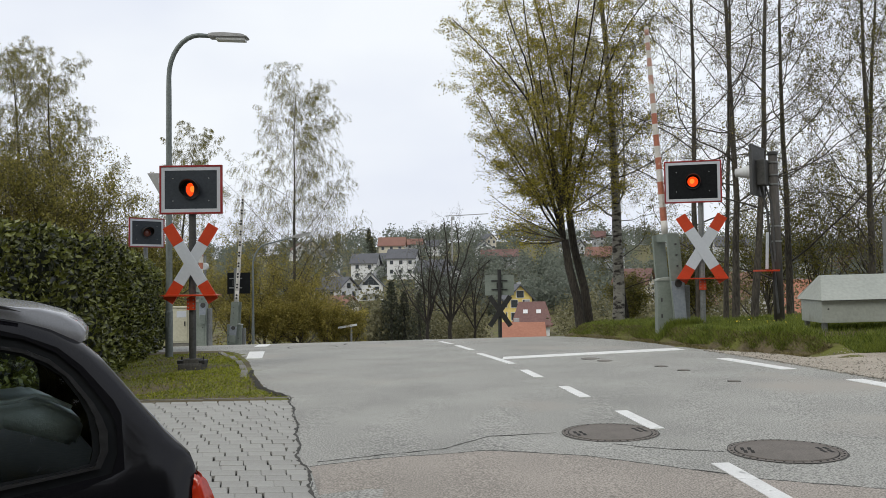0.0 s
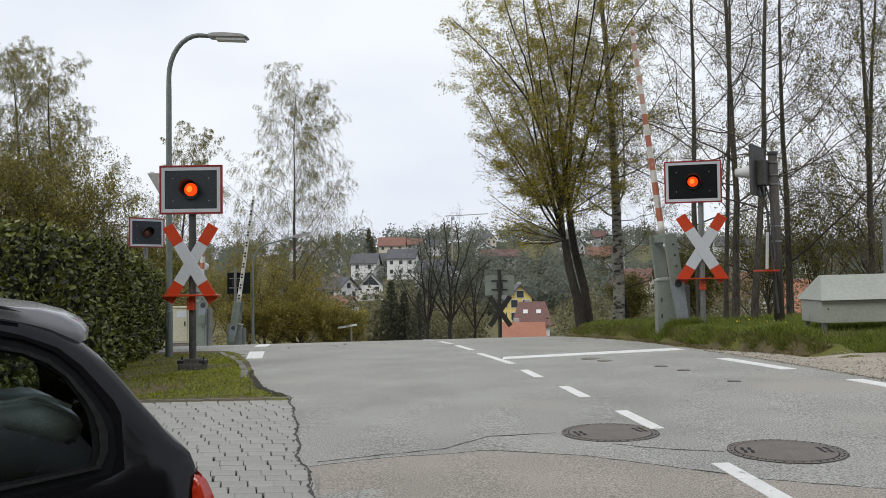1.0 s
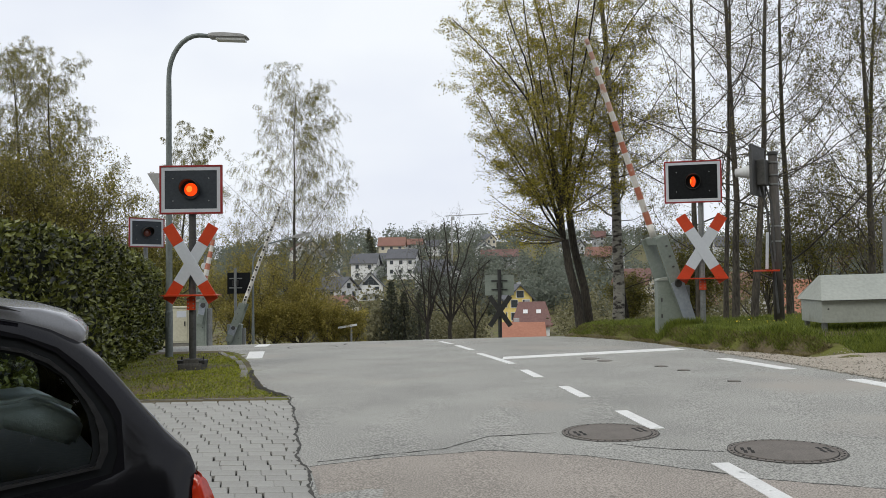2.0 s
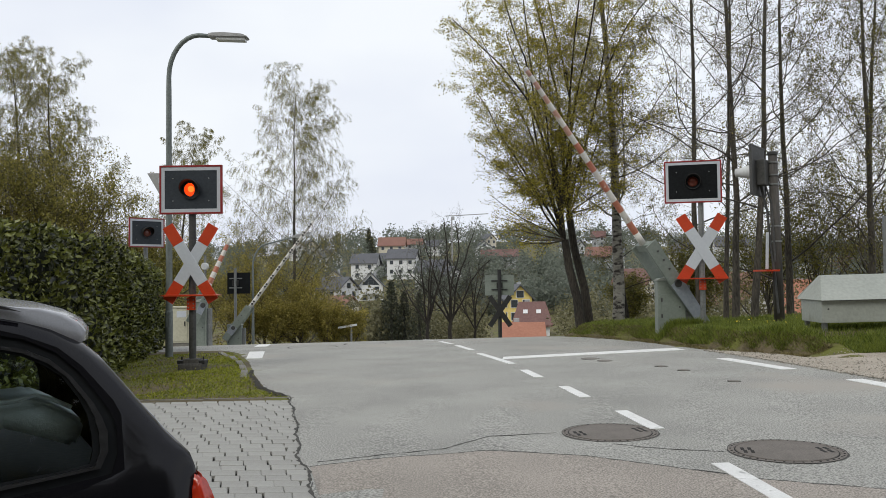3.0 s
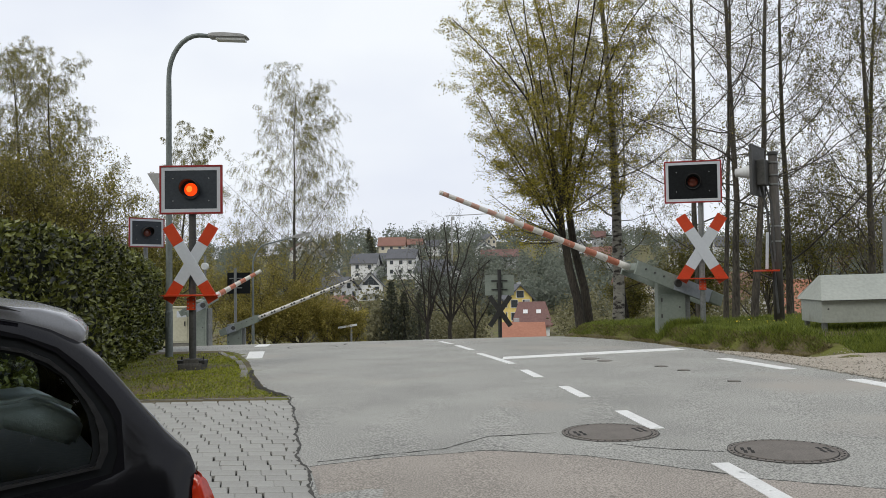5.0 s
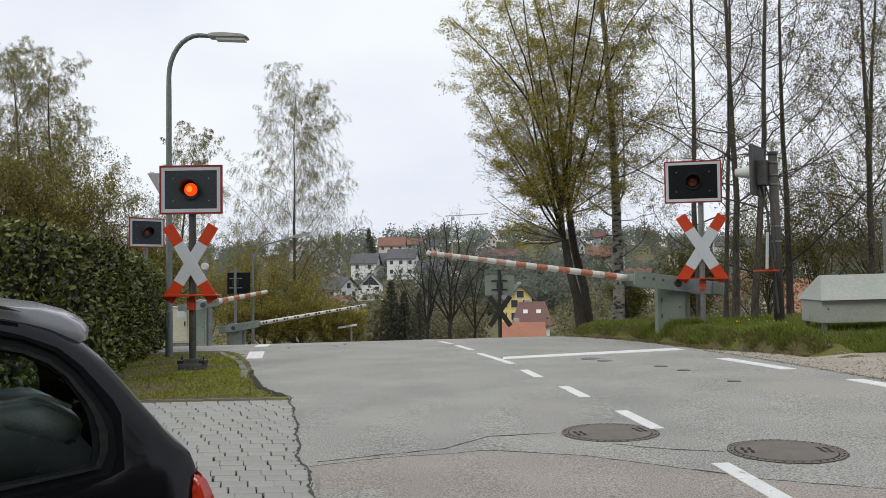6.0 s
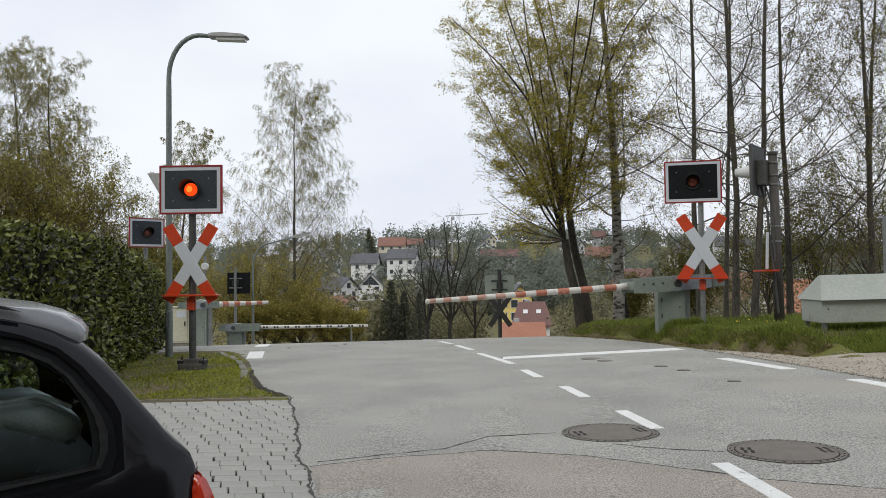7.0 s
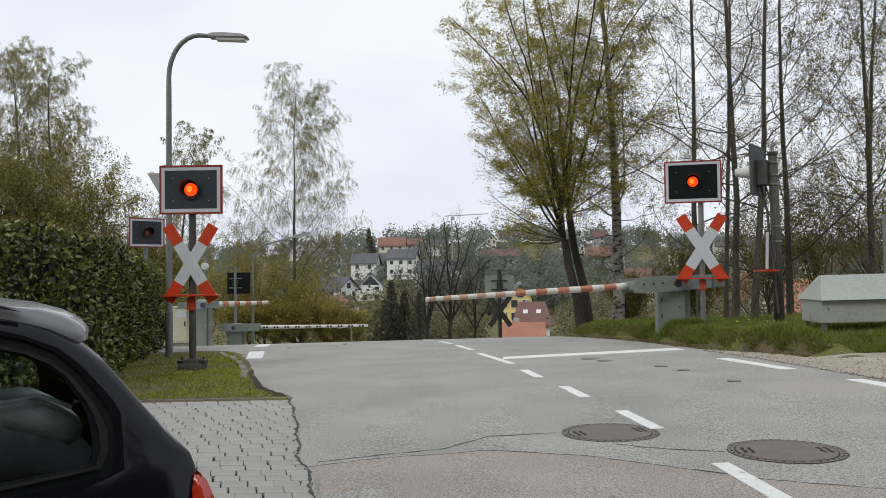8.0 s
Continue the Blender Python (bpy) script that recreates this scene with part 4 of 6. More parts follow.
    for k in range(n):
        u, w = k / n, (k + 1) / n
        a, b = root + (tip - root) * u * (1 + uneven - uneven * u), root + (tip - root) * w * (1 + uneven - uneven * w)
        ra, rb = radius * (1 - 0.38 * u), radius * (1 - 0.38 * w)
        bm = bmn()
        tube(bm, [(s * a, 0, 0), (s * b, 0, 0)], [ra, rb], 14, cap=(k in (0, n - 1)))
        red = (k % 2 == 1) and not holes
        piece = part("boom_band", bm, (BOOM_PALE if k > 9 else BOOM_RED) if red else BOOM_WHITE, arm, "faded red band" if red else "dirty white band", True)
    bm = bmn()
    tube(bm, [(s * (tip - 0.02), 0, 0), (s * (tip + 0.03), 0, 0), (s * (tip + 0.04), 0, 0)], [radius * 0.66, radius * 0.66, radius * 0.52], 14)
    part("end_cap", bm, BOOM_WHITE, arm)
    if holes:
        for k in range(10):
            for j in (0, 1):
                q = root + (tip - root) * (k + 0.35 + 0.28 * j) / 10
                bm = bmn()
                tube(bm, [(s * q, -radius * 1.02, 0), (s * q, -radius * 0.6, 0)], radius * 0.5, 10)
                part("dark_hole", bm, BLACK, arm)
    MOVES.append((arm, [(t, pose(0, 0, pz, 0, reach * e, 0)) for t, e in rows]))
    return ob


BOOM_ROWS = [(0.0, 85.3), (0.5, 84.2), (1.0, 81.5), (1.5, 76.3), (2.0, 69.4), (2.5, 61.3), (3.0, 52.8), (3.5, 44.2), (4.0, 35.4), (4.5, 27.0), (5.0, 19.4),
             (5.5, 12.7), (6.0, 6.9), (6.3, 3.7), (6.5, 1.8), (6.7, -0.5), (6.85, -2.1), (7.0, -2.8), (7.15, -2.6), (7.4, -2.4), (8.0, -2.4)]
FAR_ROWS = [(0.0, 86.2), (0.5, 85.2), (1.0, 81.6), (1.5, 76.4), (2.0, 69.3), (2.5, 61.4), (3.0, 53.2), (3.5, 44.8), (4.0, 36.8), (4.5, 28.8), (5.0, 21.5),
            (5.5, 14.9), (6.0, 9.0), (6.5, 3.9), (6.8, 1.3), (7.0, 0.1), (7.2, 0.2), (8.0, 0.1)]
PATH_ROWS = [(0.0, 88.0), (0.5, 87.5), (1.0, 86.0), (1.5, 82.5), (2.0, 77.5), (2.5, 71.3), (3.0, 64.0), (3.5, 56.0), (4.0, 47.0), (4.5, 36.8), (5.0, 27.0),
             (5.5, 17.5), (6.0, 9.2), (6.3, 4.6), (6.5, 2.2), (6.8, 0.2), (7.0, 0.4), (8.0, 0.4)]


def build_crossing():
    crossing_signal(-3.95, 13.0, 3.0, 2.82, 0.99, 0.77, PANEL_GREY, 1.66, (0.39, 1.10), "crossing signal with grey panel and red-white cross on the lawn", -1.0, GALV_DARK, bar_z=1.16, half=(0.36, 0.59))
    crossing_signal(5.25, 16.8, 3.24, 2.93, 1.12, 0.86, PANEL_BLACK, 1.57, (0.92, 1.56), "crossing signal with black panel and red-white cross on the bank", -14.0, GALV, half=(0.41, 0.66), arm_w=0.215, bar_z=0.96, bar_w=1.05, footing=False, px=-0.15)
    ob = crossing_signal(-7.87, 22.0, 3.36, 3.08, 0.97, 0.78, PANEL_GREY, 1.7, None, "second crossing signal turned aside behind the hedge", 44.0, GALV, cross=False)
    back_signal(-8.83, 35.2, 3.35, 2.72, 0.97, 0.9, 1.3, "black signal panel seen from behind beyond the crossing", 0, False)
    back_signal(2.5, 37.0, 3.2, 2.5, 1.3, 0.9, 1.35, "dark crossing signal and cross seen from behind", 0, True)
    barrier(4.70, 17.25, 1.08, 0.57, 0.4, 1.02, 5.32, 0.069, 20, "grey-green barrier drive with faded red and white boom", BOOM_ROWS, 1.05, turn=20.0, cap_h=0.06, uneven=0.35)
    barrier(-8.55, 34.0, -0.70, 0.6, 0.4, 1.05, 5.4, 0.085, 10, "far barrier with white boom seen from behind", FAR_ROWS, 0.5, 0.3, -1, holes=True)
    barrier(-7.65, 26.0, 0.48, 0.5, 0.35, 0.55, 2.3, 0.092, 9, "footpath barrier with red and white boom", PATH_ROWS, 0.5, 0.22, -1, turn=38.0)


build_crossing()


# ---- hedge, lawn, bank, gravel ----
def outward_leaves(p, nrm, rng, size, narrow=0.5, tilt=0.75):
    """Leaves that grow out of a face: folded along the middle, turned at random."""
    n = len(p)
    d = rng.normal(0, 1, (n, 3)) * tilt + nrm * 0.55 + np.array([0, 0, 0.15])
    d /= np.linalg.norm(d, axis=1, keepdims=True)
    e = np.cross(d, nrm + rng.normal(0, 0.45, (n, 3)))
    e /= np.linalg.norm(e, axis=1, keepdims=True) + 1e-9
    u = np.cross(e, d)
    s = size * rng.uniform(0.6, 1.3, (n, 1))
    w = s * narrow * 0.5
    v = np.stack([p, p + d * s * 0.3 + e * w + u * w * 0.35, p + d * s * 0.72 + e * w * 0.8 + u * w * 0.3, p + d * s - u * s * 0.08,
                  p + d * s * 0.72 - e * w * 0.8 + u * w * 0.3, p + d * s * 0.3 - e * w + u * w * 0.35], 1).reshape(-1, 3)
    k = np.arange(n)[:, None] * 6
    f = np.concatenate([k + np.array([[0, 1, 2, 3]]), k + np.array([[0, 3, 4, 5]])], 0)
    return v, f


def build_hedge():
    rng = np.random.default_rng(5)
    ob = thing("hedge", pose(0, 0, 0), "clipped evergreen laurel hedge with glossy leaves beside the lawn", "hedge")
    corners = [(-4.85, 3.0), (-4.95, 12.3), (-7.3, 21.5)]
    H, T = 2.06, 1.3
    # solid dark block whose colour gives the shade in the leaf gaps
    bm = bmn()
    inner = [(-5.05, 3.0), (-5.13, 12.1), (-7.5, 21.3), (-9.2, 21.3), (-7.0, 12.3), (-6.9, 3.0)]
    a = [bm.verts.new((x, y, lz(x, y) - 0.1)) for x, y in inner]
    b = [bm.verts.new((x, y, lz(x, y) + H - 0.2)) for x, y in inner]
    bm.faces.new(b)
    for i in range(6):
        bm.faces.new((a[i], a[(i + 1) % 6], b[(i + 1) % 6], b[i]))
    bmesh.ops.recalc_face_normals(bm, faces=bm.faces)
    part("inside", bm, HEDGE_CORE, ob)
    P, N = [], []
    for (x0, y0), (x1, y1), n in ((corners[0], corners[1], 13000), (corners[1], corners[2], 15500)):
        d = np.array([x1 - x0, y1 - y0])
        L = np.linalg.norm(d)
        nrm = np.array([d[1], -d[0]]) / L
        t = rng.random(n) ** 0.9
        z = rng.random(n) * (H + 0.03)
        round_top = np.clip((z - H + 0.3) / 0.3, 0, 1) ** 2 * 0.22
        bulge = 0.06 * np.sin(t * L * 2.1 + z * 2.7) + 0.05 * np.sin(t * L * 5.3 - z * 4.0)
        dep = rng.random(n) ** 2 * 0.22 + round_top - bulge
        x = x0 + d[0] * t - nrm[0] * dep
        y = y0 + d[1] * t - nrm[1] * dep
        P.append(np.stack([x, y, land(x, y) + z], 1))
        N.append(np.tile([nrm[0], nrm[1], 0.15], (n, 1)))
    n = 20000
    i = rng.integers(0, 2, n)
    c = np.array(corners)
    t, w = rng.random(n), rng.random(n) * T
    x = c[i, 0] + (c[i + 1, 0] - c[i, 0]) * t - w
    y = c[i, 1] + (c[i + 1, 1] - c[i, 1]) * t
    z = land(x, y) + H - 0.06 + 0.05 * np.sin(x * 3) * np.sin(y * 2.3) - rng.random(n) ** 2 * 0.12
    P.append(np.stack([x, y, z], 1))
    N.append(np.tile([0.1, -0.1, 1.0], (n, 1)))
    v, f = outward_leaves(np.concatenate(P), np.concatenate(N), rng, 0.085)
    tagged(from_arrays("leaves", v, f, LEAF_HEDGE, ob), "glossy dark green leaves", "", "", "stuff")


def blades(p, rng, height, width, lean=0.4):
    n = len(p)
    a = rng.random(n) * 6.283
    h = height * rng.uniform(0.45, 1.4, n)
    side = np.stack([np.cos(a), np.sin(a), np.zeros(n)], 1) * width
    top = p + np.stack([rng.normal(0, lean, n) * h, rng.normal(0, lean, n) * h, h], 1)
    mid = p + (top - p) * 0.5 + np.array([0, 0, 0.08]) * h[:, None]
    v = np.stack([p - side, p + side, mid + side * 0.7, top, mid - side * 0.7], 1).reshape(-1, 3)
    k = np.arange(n)[:, None] * 5
    f = np.concatenate([k + np.array([[0, 1, 2, 4]]), k + np.array([[4, 2, 3, 3]])], 0)
    return v, f


def blade_faces(n):
    k = np.arange(n)[:, None] * 5
    return np.concatenate([k + np.array([[0, 1, 2]]), k + np.array([[0, 2, 4]]), k + np.array([[4, 2, 3]])], 0)


def grass_patch(name, x, y, rng, height, width, material, label, lean=0.4):
    p = np.stack([x, y, land(x, y) - 0.01], 1)
    v, _ = blades(p, rng, height, width, lean)
    return tagged(from_arrays(name, v, blade_faces(len(p)), material, None, label), "", "grass", "", "stuff")


def build_grass():
    rng = np.random.default_rng(8)
    # lawn round the signal
    n = 75000
    x, y = rng.uniform(-6.5, -1.7, n), rng.uniform(9.2, 17.6, n)
    edge = road_left(y) - 0.10
    ok = (x < edge) & (x > -5.1 - 0.25 * np.maximum(0, y - 12)) & (y > 9.22 - (x + 1.7) * 0.06)
    patchy = np.sin(x * 2.3 + 1.0) * np.sin(y * 1.9) + 0.6 * np.sin(x * 5.1 - y * 3.3) + rng.normal(0, 0.5, n)
    thin = ((patchy > -0.6) | (rng.random(n) < 0.4)) & ((x > -3.9 + 0.5 * np.sin(y * 2)) | (rng.random(n) < 0.4))
    grass_patch("lawn", x[ok & thin], y[ok & thin], rng, 0.03, 0.006, GRASS_DRY, "short mossy lawn with yellowish grass", 0.8)
    # bank beside the road
    n = 170000
    y = 11.8 + 17 * rng.random(n) ** 1.4
    off = 0.10 + 6.4 * rng.random(n) ** 1.7
    x = bank_edge(y) + off
    ok = ~((y < 12.3) & (off < 0.5)) & ~((y > 12.6) & (y < 13.9) & (x > 5.8) & (rng.random(n) < 0.8))
    h = 0.045 + 0.05 * np.clip(off / 2.0, 0, 1) + 0.07 * np.maximum(0, np.sin(x * 3.1) * np.sin(y * 2.2))
    p = np.stack([x, y, land(x, y) - 0.01], 1)[ok]
    v, _ = blades(p, rng, h[ok], 0.006, 0.45)
    tagged(from_arrays("bank_grass", v, blade_faces(len(p)), GRASS, None, "lush uneven grass on the bank"), "", "grass", "", "stuff")
    n = 2600
    x, y = rng.uniform(4.3, 5.2, n), rng.uniform(16.7, 17.02, n)
    grass_patch("tall_grass", x, y, rng, 0.15, 0.006, GRASS, "tall grass round the foot of the barrier drive", 0.35)
    n = 20000
    y = 12.2 + 14 * rng.random(n) ** 1.3
    off = -0.06 + 0.42 * rng.random(n) ** 1.2
    x = bank_edge(y) + off
    grass_patch("dry_grass", x, y, rng, 0.05, 0.007, GRASS_LITTER, "dry flattened grass along the road's edge", 0.9)
    n = 500
    x, y = rng.uniform(-5.0, -2.3, n), rng.uniform(9.5, 17, n)
    ok = x < road_left(y) - 0.2
    p = np.stack([x, y, land(x, y) + 0.035], 1)[ok]
    v, f = leaf_mesh(p, rng, 0.035, 0, 0.7, 0.01)
    tagged(from_arrays("fallen_leaves", v, f, LEAF_BIRCH, None, "small dry leaves fallen on the lawn"), "", "leaves", "", "stuff")
    n = 30
    y = rng.uniform(13.5, 17, n)
    x = bank_edge(y) + rng.uniform(0.6, 2.5, n)
    p = np.stack([x, y, land(x, y) + rng.uniform(0.06, 0.14, n)], 1)
    v, f = leaf_mesh(p, rng, 0.035, 0, 1.0, 0.01)
    tagged(from_arrays("dandelions", v, f, FLOWER, None, "yellow dandelion flowers in the bank grass"), "", "flowers", "", "stuff")


FLOWER = leafy("yellow_flower", (0.55, 0.42, 0.02), (0.75, 0.6, 0.05), 0.2)


def build_gravel():
    rng = np.random.default_rng(12)
    rows = []
    y = 2.0
    while y < 14.3:
        a = float(road_right(y)) - 0.12
        rows.append((y, a, max(a + 9.0 * min(1.0, max(0.02, (12.2 - y) / 2.2)), float(bank_edge(y)) + 0.06)))
        y += 0.2
    strip("gravel_entry", rows, GRAVEL, "pale gravel entry beside the road", 0.010, 60, "gravel")
    n = 9000
    y = rng.uniform(8.0, 14.0, n)
    x = road_right(y) - 0.2 + rng.random(n) ** 1.6 * 4.5
    ok = x < np.maximum(road_right(y) + 9.0 * np.clip((12.3 - y) / 2.2, 0, 1), bank_edge(y) + 0.1)
    x, y = x[ok], y[ok]
    n = len(x)
    s = 0.004 + 0.012 * rng.random(n) ** 3
    c = np.stack([x, y, land(x, y) + 0.010 + s * 0.3], 1)
    base = np.array([[1, 0, 0], [0, 1, 0], [-1, 0, 0], [0, -1, 0], [0, 0, 0.8], [0, 0, -0.8]], float)
    v = (c[:, None, :] + base[None] * s[:, None, None] * rng.uniform(0.6, 1.3, (n, 6, 1))).reshape(-1, 3)
    t = np.array([[0, 1, 4], [1, 2, 4], [2, 3, 4], [3, 0, 4], [1, 0, 5], [2, 1, 5], [3, 2, 5], [0, 3, 5]])
    f = (np.arange(n)[:, None, None] * 6 + t[None]).reshape(-1, 3)
    tagged(from_arrays("gravel_stones", v, f, STONE, None, "loose pale gravel stones"), "", "gravel", "", "stuff")


STONE = surface("gravel_stone", (0.22, 0.20, 0.165), (0.55, 0.51, 0.45), 0.9, bump=0, per_island=0.8)

build_hedge()
build_grass()
build_gravel()

# ---- lamps, cabinets, signal on the wooden pole ----
BEIGE = surface("beige_cabinet", (0.42, 0.40, 0.30), (0.58, 0.56, 0.44), 0.6, fine=20, coarse=2, spot=(0.3, 0.28, 0.2), spot_scale=3, spot_cut=0.62)
LAMP_HEAD = surface("lamp_head_grey", (0.30, 0.30, 0.30), (0.44, 0.44, 0.44), 0.5, fine=20, coarse=3)
LAMP_BOWL = surface("milky_bowl", (0.50, 0.51, 0.51), (0.66, 0.67, 0.67), 0.25, fine=20, coarse=3, bump=0)
POLE_GREEN = surface("grey_green_pole", (0.13, 0.15, 0.145), (0.22, 0.245, 0.235), 0.5, 0.2, fine=25, coarse=3, bump=0.1)
WOOD_POLE = surface("weathered_wood", (0.05, 0.047, 0.044), (0.115, 0.105, 0.097), 0.9, fine=30, coarse=3, bump=0.5, stretch=(1, 1, 0.15))
ORANGE = surface("orange_plate", (0.65, 0.24, 0.01), (0.85, 0.36, 0.03), 0.45)


def street_lamp(x, y, h, reach, label, bend=0.75, head=0.85, tilt=-5.0, r=0.062, rise=0.0):
    ob = thing("street_lamp", pose(x, y, lz(x, y)), label, "street lamp", "street lamps")
    pts = [(0, 0, -0.2), (0, 0, 1.0), (0, 0, h - bend - 0.3)]
    rad = [r, r, r * 0.8]
    for i in range(9):
        a = radians(90 * i / 8)
        pts.append((bend * 0.72 * (1 - math.cos(a)), 0, h - bend + bend * math.sin(a)))
        rad.append(r * 0.72)
    pts.append((reach, 0, h - 0.02 + rise))
    rad.append(r * 0.6)
    part("pole", tube(bmn(), pts, rad, 16), POLE_GREEN, ob, "", True)
    bm = bmn()
    tube(bm, [(0, 0, -0.2), (0, 0, 0.9), (0, 0, 0.93)], [r * 1.12, r * 1.12, r], 16)
    part("sleeve", bm, POLE_GREEN, ob)
    bm = bmn()
    out = [(0, 0.02), (0.06, 0.055), (0.3, 0.075), (head * 0.85, 0.055), (head, 0.0), (head * 0.98, -0.025), (0.02, -0.03)]
    prism(bm, out, -0.13, 0.13)
    bmesh.ops.bevel(bm, geom=[e for e in bm.edges], offset=0.018, segments=2, affect="EDGES")
    hd = part("head", bm, LAMP_HEAD, ob, "flat grey lamp head")
    hd.matrix_local = pose(reach - 0.05, 0, h - 0.03 + rise, 0, -tilt, 0)
    bm = bmn()
    box(bm, (head * 0.57, 0, -0.05), (head * 0.72, 0.2, 0.06), 0.025)
    part("bowl", bm, LAMP_BOWL, hd, "milky lamp cover")
    bm = bmn()
    box(bm, (0, -r - 0.003, 0.75), (0.07, 0.012, 0.3), 0.004)
    part("service_door", bm, POLE_GREEN, ob)
    return ob


def cabinet(x, y, w, d, h, material, label, sheet=True, plinth=0.12, turn=0):
    ob = thing("switch_cabinet", pose(x, y, lz(x, y), 0, 0, turn), label, "cabinet", "switch cabinets")
    part("body", box(bmn(), (0, 0, h / 2 + plinth), (w, d, h), 0.015), material, ob)
    part("plinth", box(bmn(), (0, 0, plinth / 2 - 0.1), (w - 0.06, d - 0.06, plinth + 0.2), 0.01), KERB, ob)
    part("roof", box(bmn(), (0, 0, h + plinth + 0.02), (w + 0.06, d + 0.06, 0.05), 0.015), material, ob)
    dr = part("door", box(bmn(), (0, -d / 2 - 0.008, h / 2 + plinth), (w - 0.08, 0.018, h - 0.1), 0.005), material, ob)
    part("handle", box(bmn(), (w * 0.28, -d / 2 - 0.03, h * 0.55 + plinth), (0.03, 0.03, 0.14), 0.006), BLACK, dr)
    if sheet:
        part("notice", box(bmn(), (0.05, -d / 2 - 0.02, h * 0.82 + plinth), (0.3, 0.004, 0.2)), SIGN_WHITE, dr, "white printed notice")
    return ob


def build_fixtures():
    street_lamp(-5.49, 16.6, 6.47, 0.85, "tall grey street lamp with bent arm beside the lawn", 0.85, 0.82, -2.5, 0.066)
    ob = street_lamp(-8.27, 36.0, 4.5, 1.75, "far slender street lamp with long slanting arm", 1.0, 0.9, 13.0, 0.055, 0.28)
    cabinet(-8.32, 26.4, 0.55, 0.4, 1.1, BEIGE, "beige switch cabinet with a white notice behind the lawn", True)
    # triangular sign seen from behind, on the lamp
    ob = thing("traffic_sign", pose(-5.64, 16.9, lz(-5.64, 16.9)), "triangular traffic sign seen from behind", "traffic sign")
    part("post", tube(bmn(), [(0.05, 0.03, -0.1), (0.05, 0.03, 3.5)], 0.03, 12), GALV, ob)
    z = 3.36
    bm = bmn()
    prism(bm, [(-0.40, z + 0.38), (0.5, z + 0.38), (0.05, z - 0.40)], 0.0, 0.02)
    bmesh.ops.bevel(bm, geom=[e for e in bm.edges], offset=0.012, segments=1, affect="EDGES")
    part("plate", bm, LAMP_HEAD, ob)
    part("sticker", box(bmn(), (-0.12, -0.004, z + 0.22), (0.09, 0.004, 0.1)), SIGN_WHITE, ob)
    # small round mirror-like disc on a pole
    ob = thing("signal_disc", pose(-7.70, 26.8, lz(-7.70, 26.8) + 0.3), "small round grey disc signal on a thin pole", "signal")
    part("post", tube(bmn(), [(0, 0, -0.1), (0, 0, 2.6)], 0.04, 12), GALV, ob)
    bm = bmn()
    tube(bm, [(0, -0.1, 2.25), (0, -0.06, 2.25), (0, 0.04, 2.25)], [0.10, 0.12, 0.12], 24)
    part("disc", bm, LAMP_BOWL, ob)
    part("sticker", box(bmn(), (0.03, -0.11, 2.28), (0.06, 0.01, 0.06)), SIGN_WHITE, ob)
    # grit bin with a sloping lid
    ob = thing("grit_bin", pose(5.98, 13.1, lz(6.2, 13.1) - 0.07, 0, -1.0, -3), "long grey-green metal chest with sloping lid on legs", "chest")
    bm = bmn()
    box(bm, (1.1, 0.45, 0.38), (2.2, 0.86, 0.36), 0.012)
    body = part("body", bm, GREY_HOUSING, ob)
    bm = bmn()
    prism(bm, [(-0.06, 0.555), (0.47, 0.95), (0.56, 0.95), (0.96, 0.60), (0.96, 0.555)], -0.03, 2.24, Matrix(((0, 1, 0, 0), (1, 0, 0, 0), (0, 0, 1, 0), (0, 0, 0, 1))))
    bmesh.ops.bevel(bm, geom=[e for e in bm.edges], offset=0.008, segments=1, affect="EDGES")
    for v in bm.verts:
        if v.co.z > 0.75:
            v.co.x = v.co.x * 0.83 + 0.20
    lid = part("lid", bm, GREY_HOUSING, ob, "sloping sheet metal lid")
    part("rubber_strip", box(bmn(), (1.1, 0.01, 0.553), (2.2, 0.05, 0.014)), BLACK, ob)
    for lx in (0.06, 2.14):
        for ly in (0.1, 0.8):
            part("leg", box(bmn(), (lx, ly, 0.05), (0.07, 0.07, 0.34), 0.006), GALV, ob)
    part("lock", tube(bmn(), [(1.12, 0.03, 0.44), (1.12, 0.005, 0.44)], 0.02, 12), BLACK, ob)
    part("rivet", tube(bmn(), [(0.1, 0.03, 0.42), (0.1, 0.012, 0.42)], 0.014, 10), GALV_DARK, ob)
    # side signal on a wooden pole, its panel turned away
    ob = thing("crossing_signal", pose(6.55, 16.2, lz(6.55, 16.2) + 0.03), "side-on crossing signal on a weathered wooden pole", "railway signal", "crossing signals")
    part("post", tube(bmn(), [(0, 0, -0.2), (-0.06, 0, 3.32)], [0.10, 0.085], 16), WOOD_POLE, ob, "weathered wooden pole", True)
    part("post_cap", tube(bmn(), [(-0.06, 0, 3.30), (-0.06, 0, 3.35), (-0.06, 0, 3.37)], [0.1, 0.1, 0.06], 16), GALV_DARK, ob)
    m = pose(-0.36, 0, 2.98, 0, 0, 234)
    p = part("panel", box(bmn(), (0, 0, 0), (0.9, 0.03, 0.92), 0.006), GALV_DARK, ob)
    p.matrix_local = m
    p = part("rim", ring_frame(bmn(), 0.96, 0.98, 0.03, -0.025, 0.025), GALV_DARK, ob)
    p.matrix_local = m
    p = part("hood", tube(bmn(), [(0, 0, 0), (0, -0.12, 0), (0, -0.3, 0), (0, -0.42, 0)], [0.15, 0.145, 0.10, 0.085], 20), LAMP_BOWL, ob, "pale lamp hood", True)
    p.matrix_local = m
    p = part("junction_box", box(bmn(), (0.02, 0.1, -0.04), (0.32, 0.16, 0.5), 0.02), GALV_DARK, ob)
    p.matrix_local = m
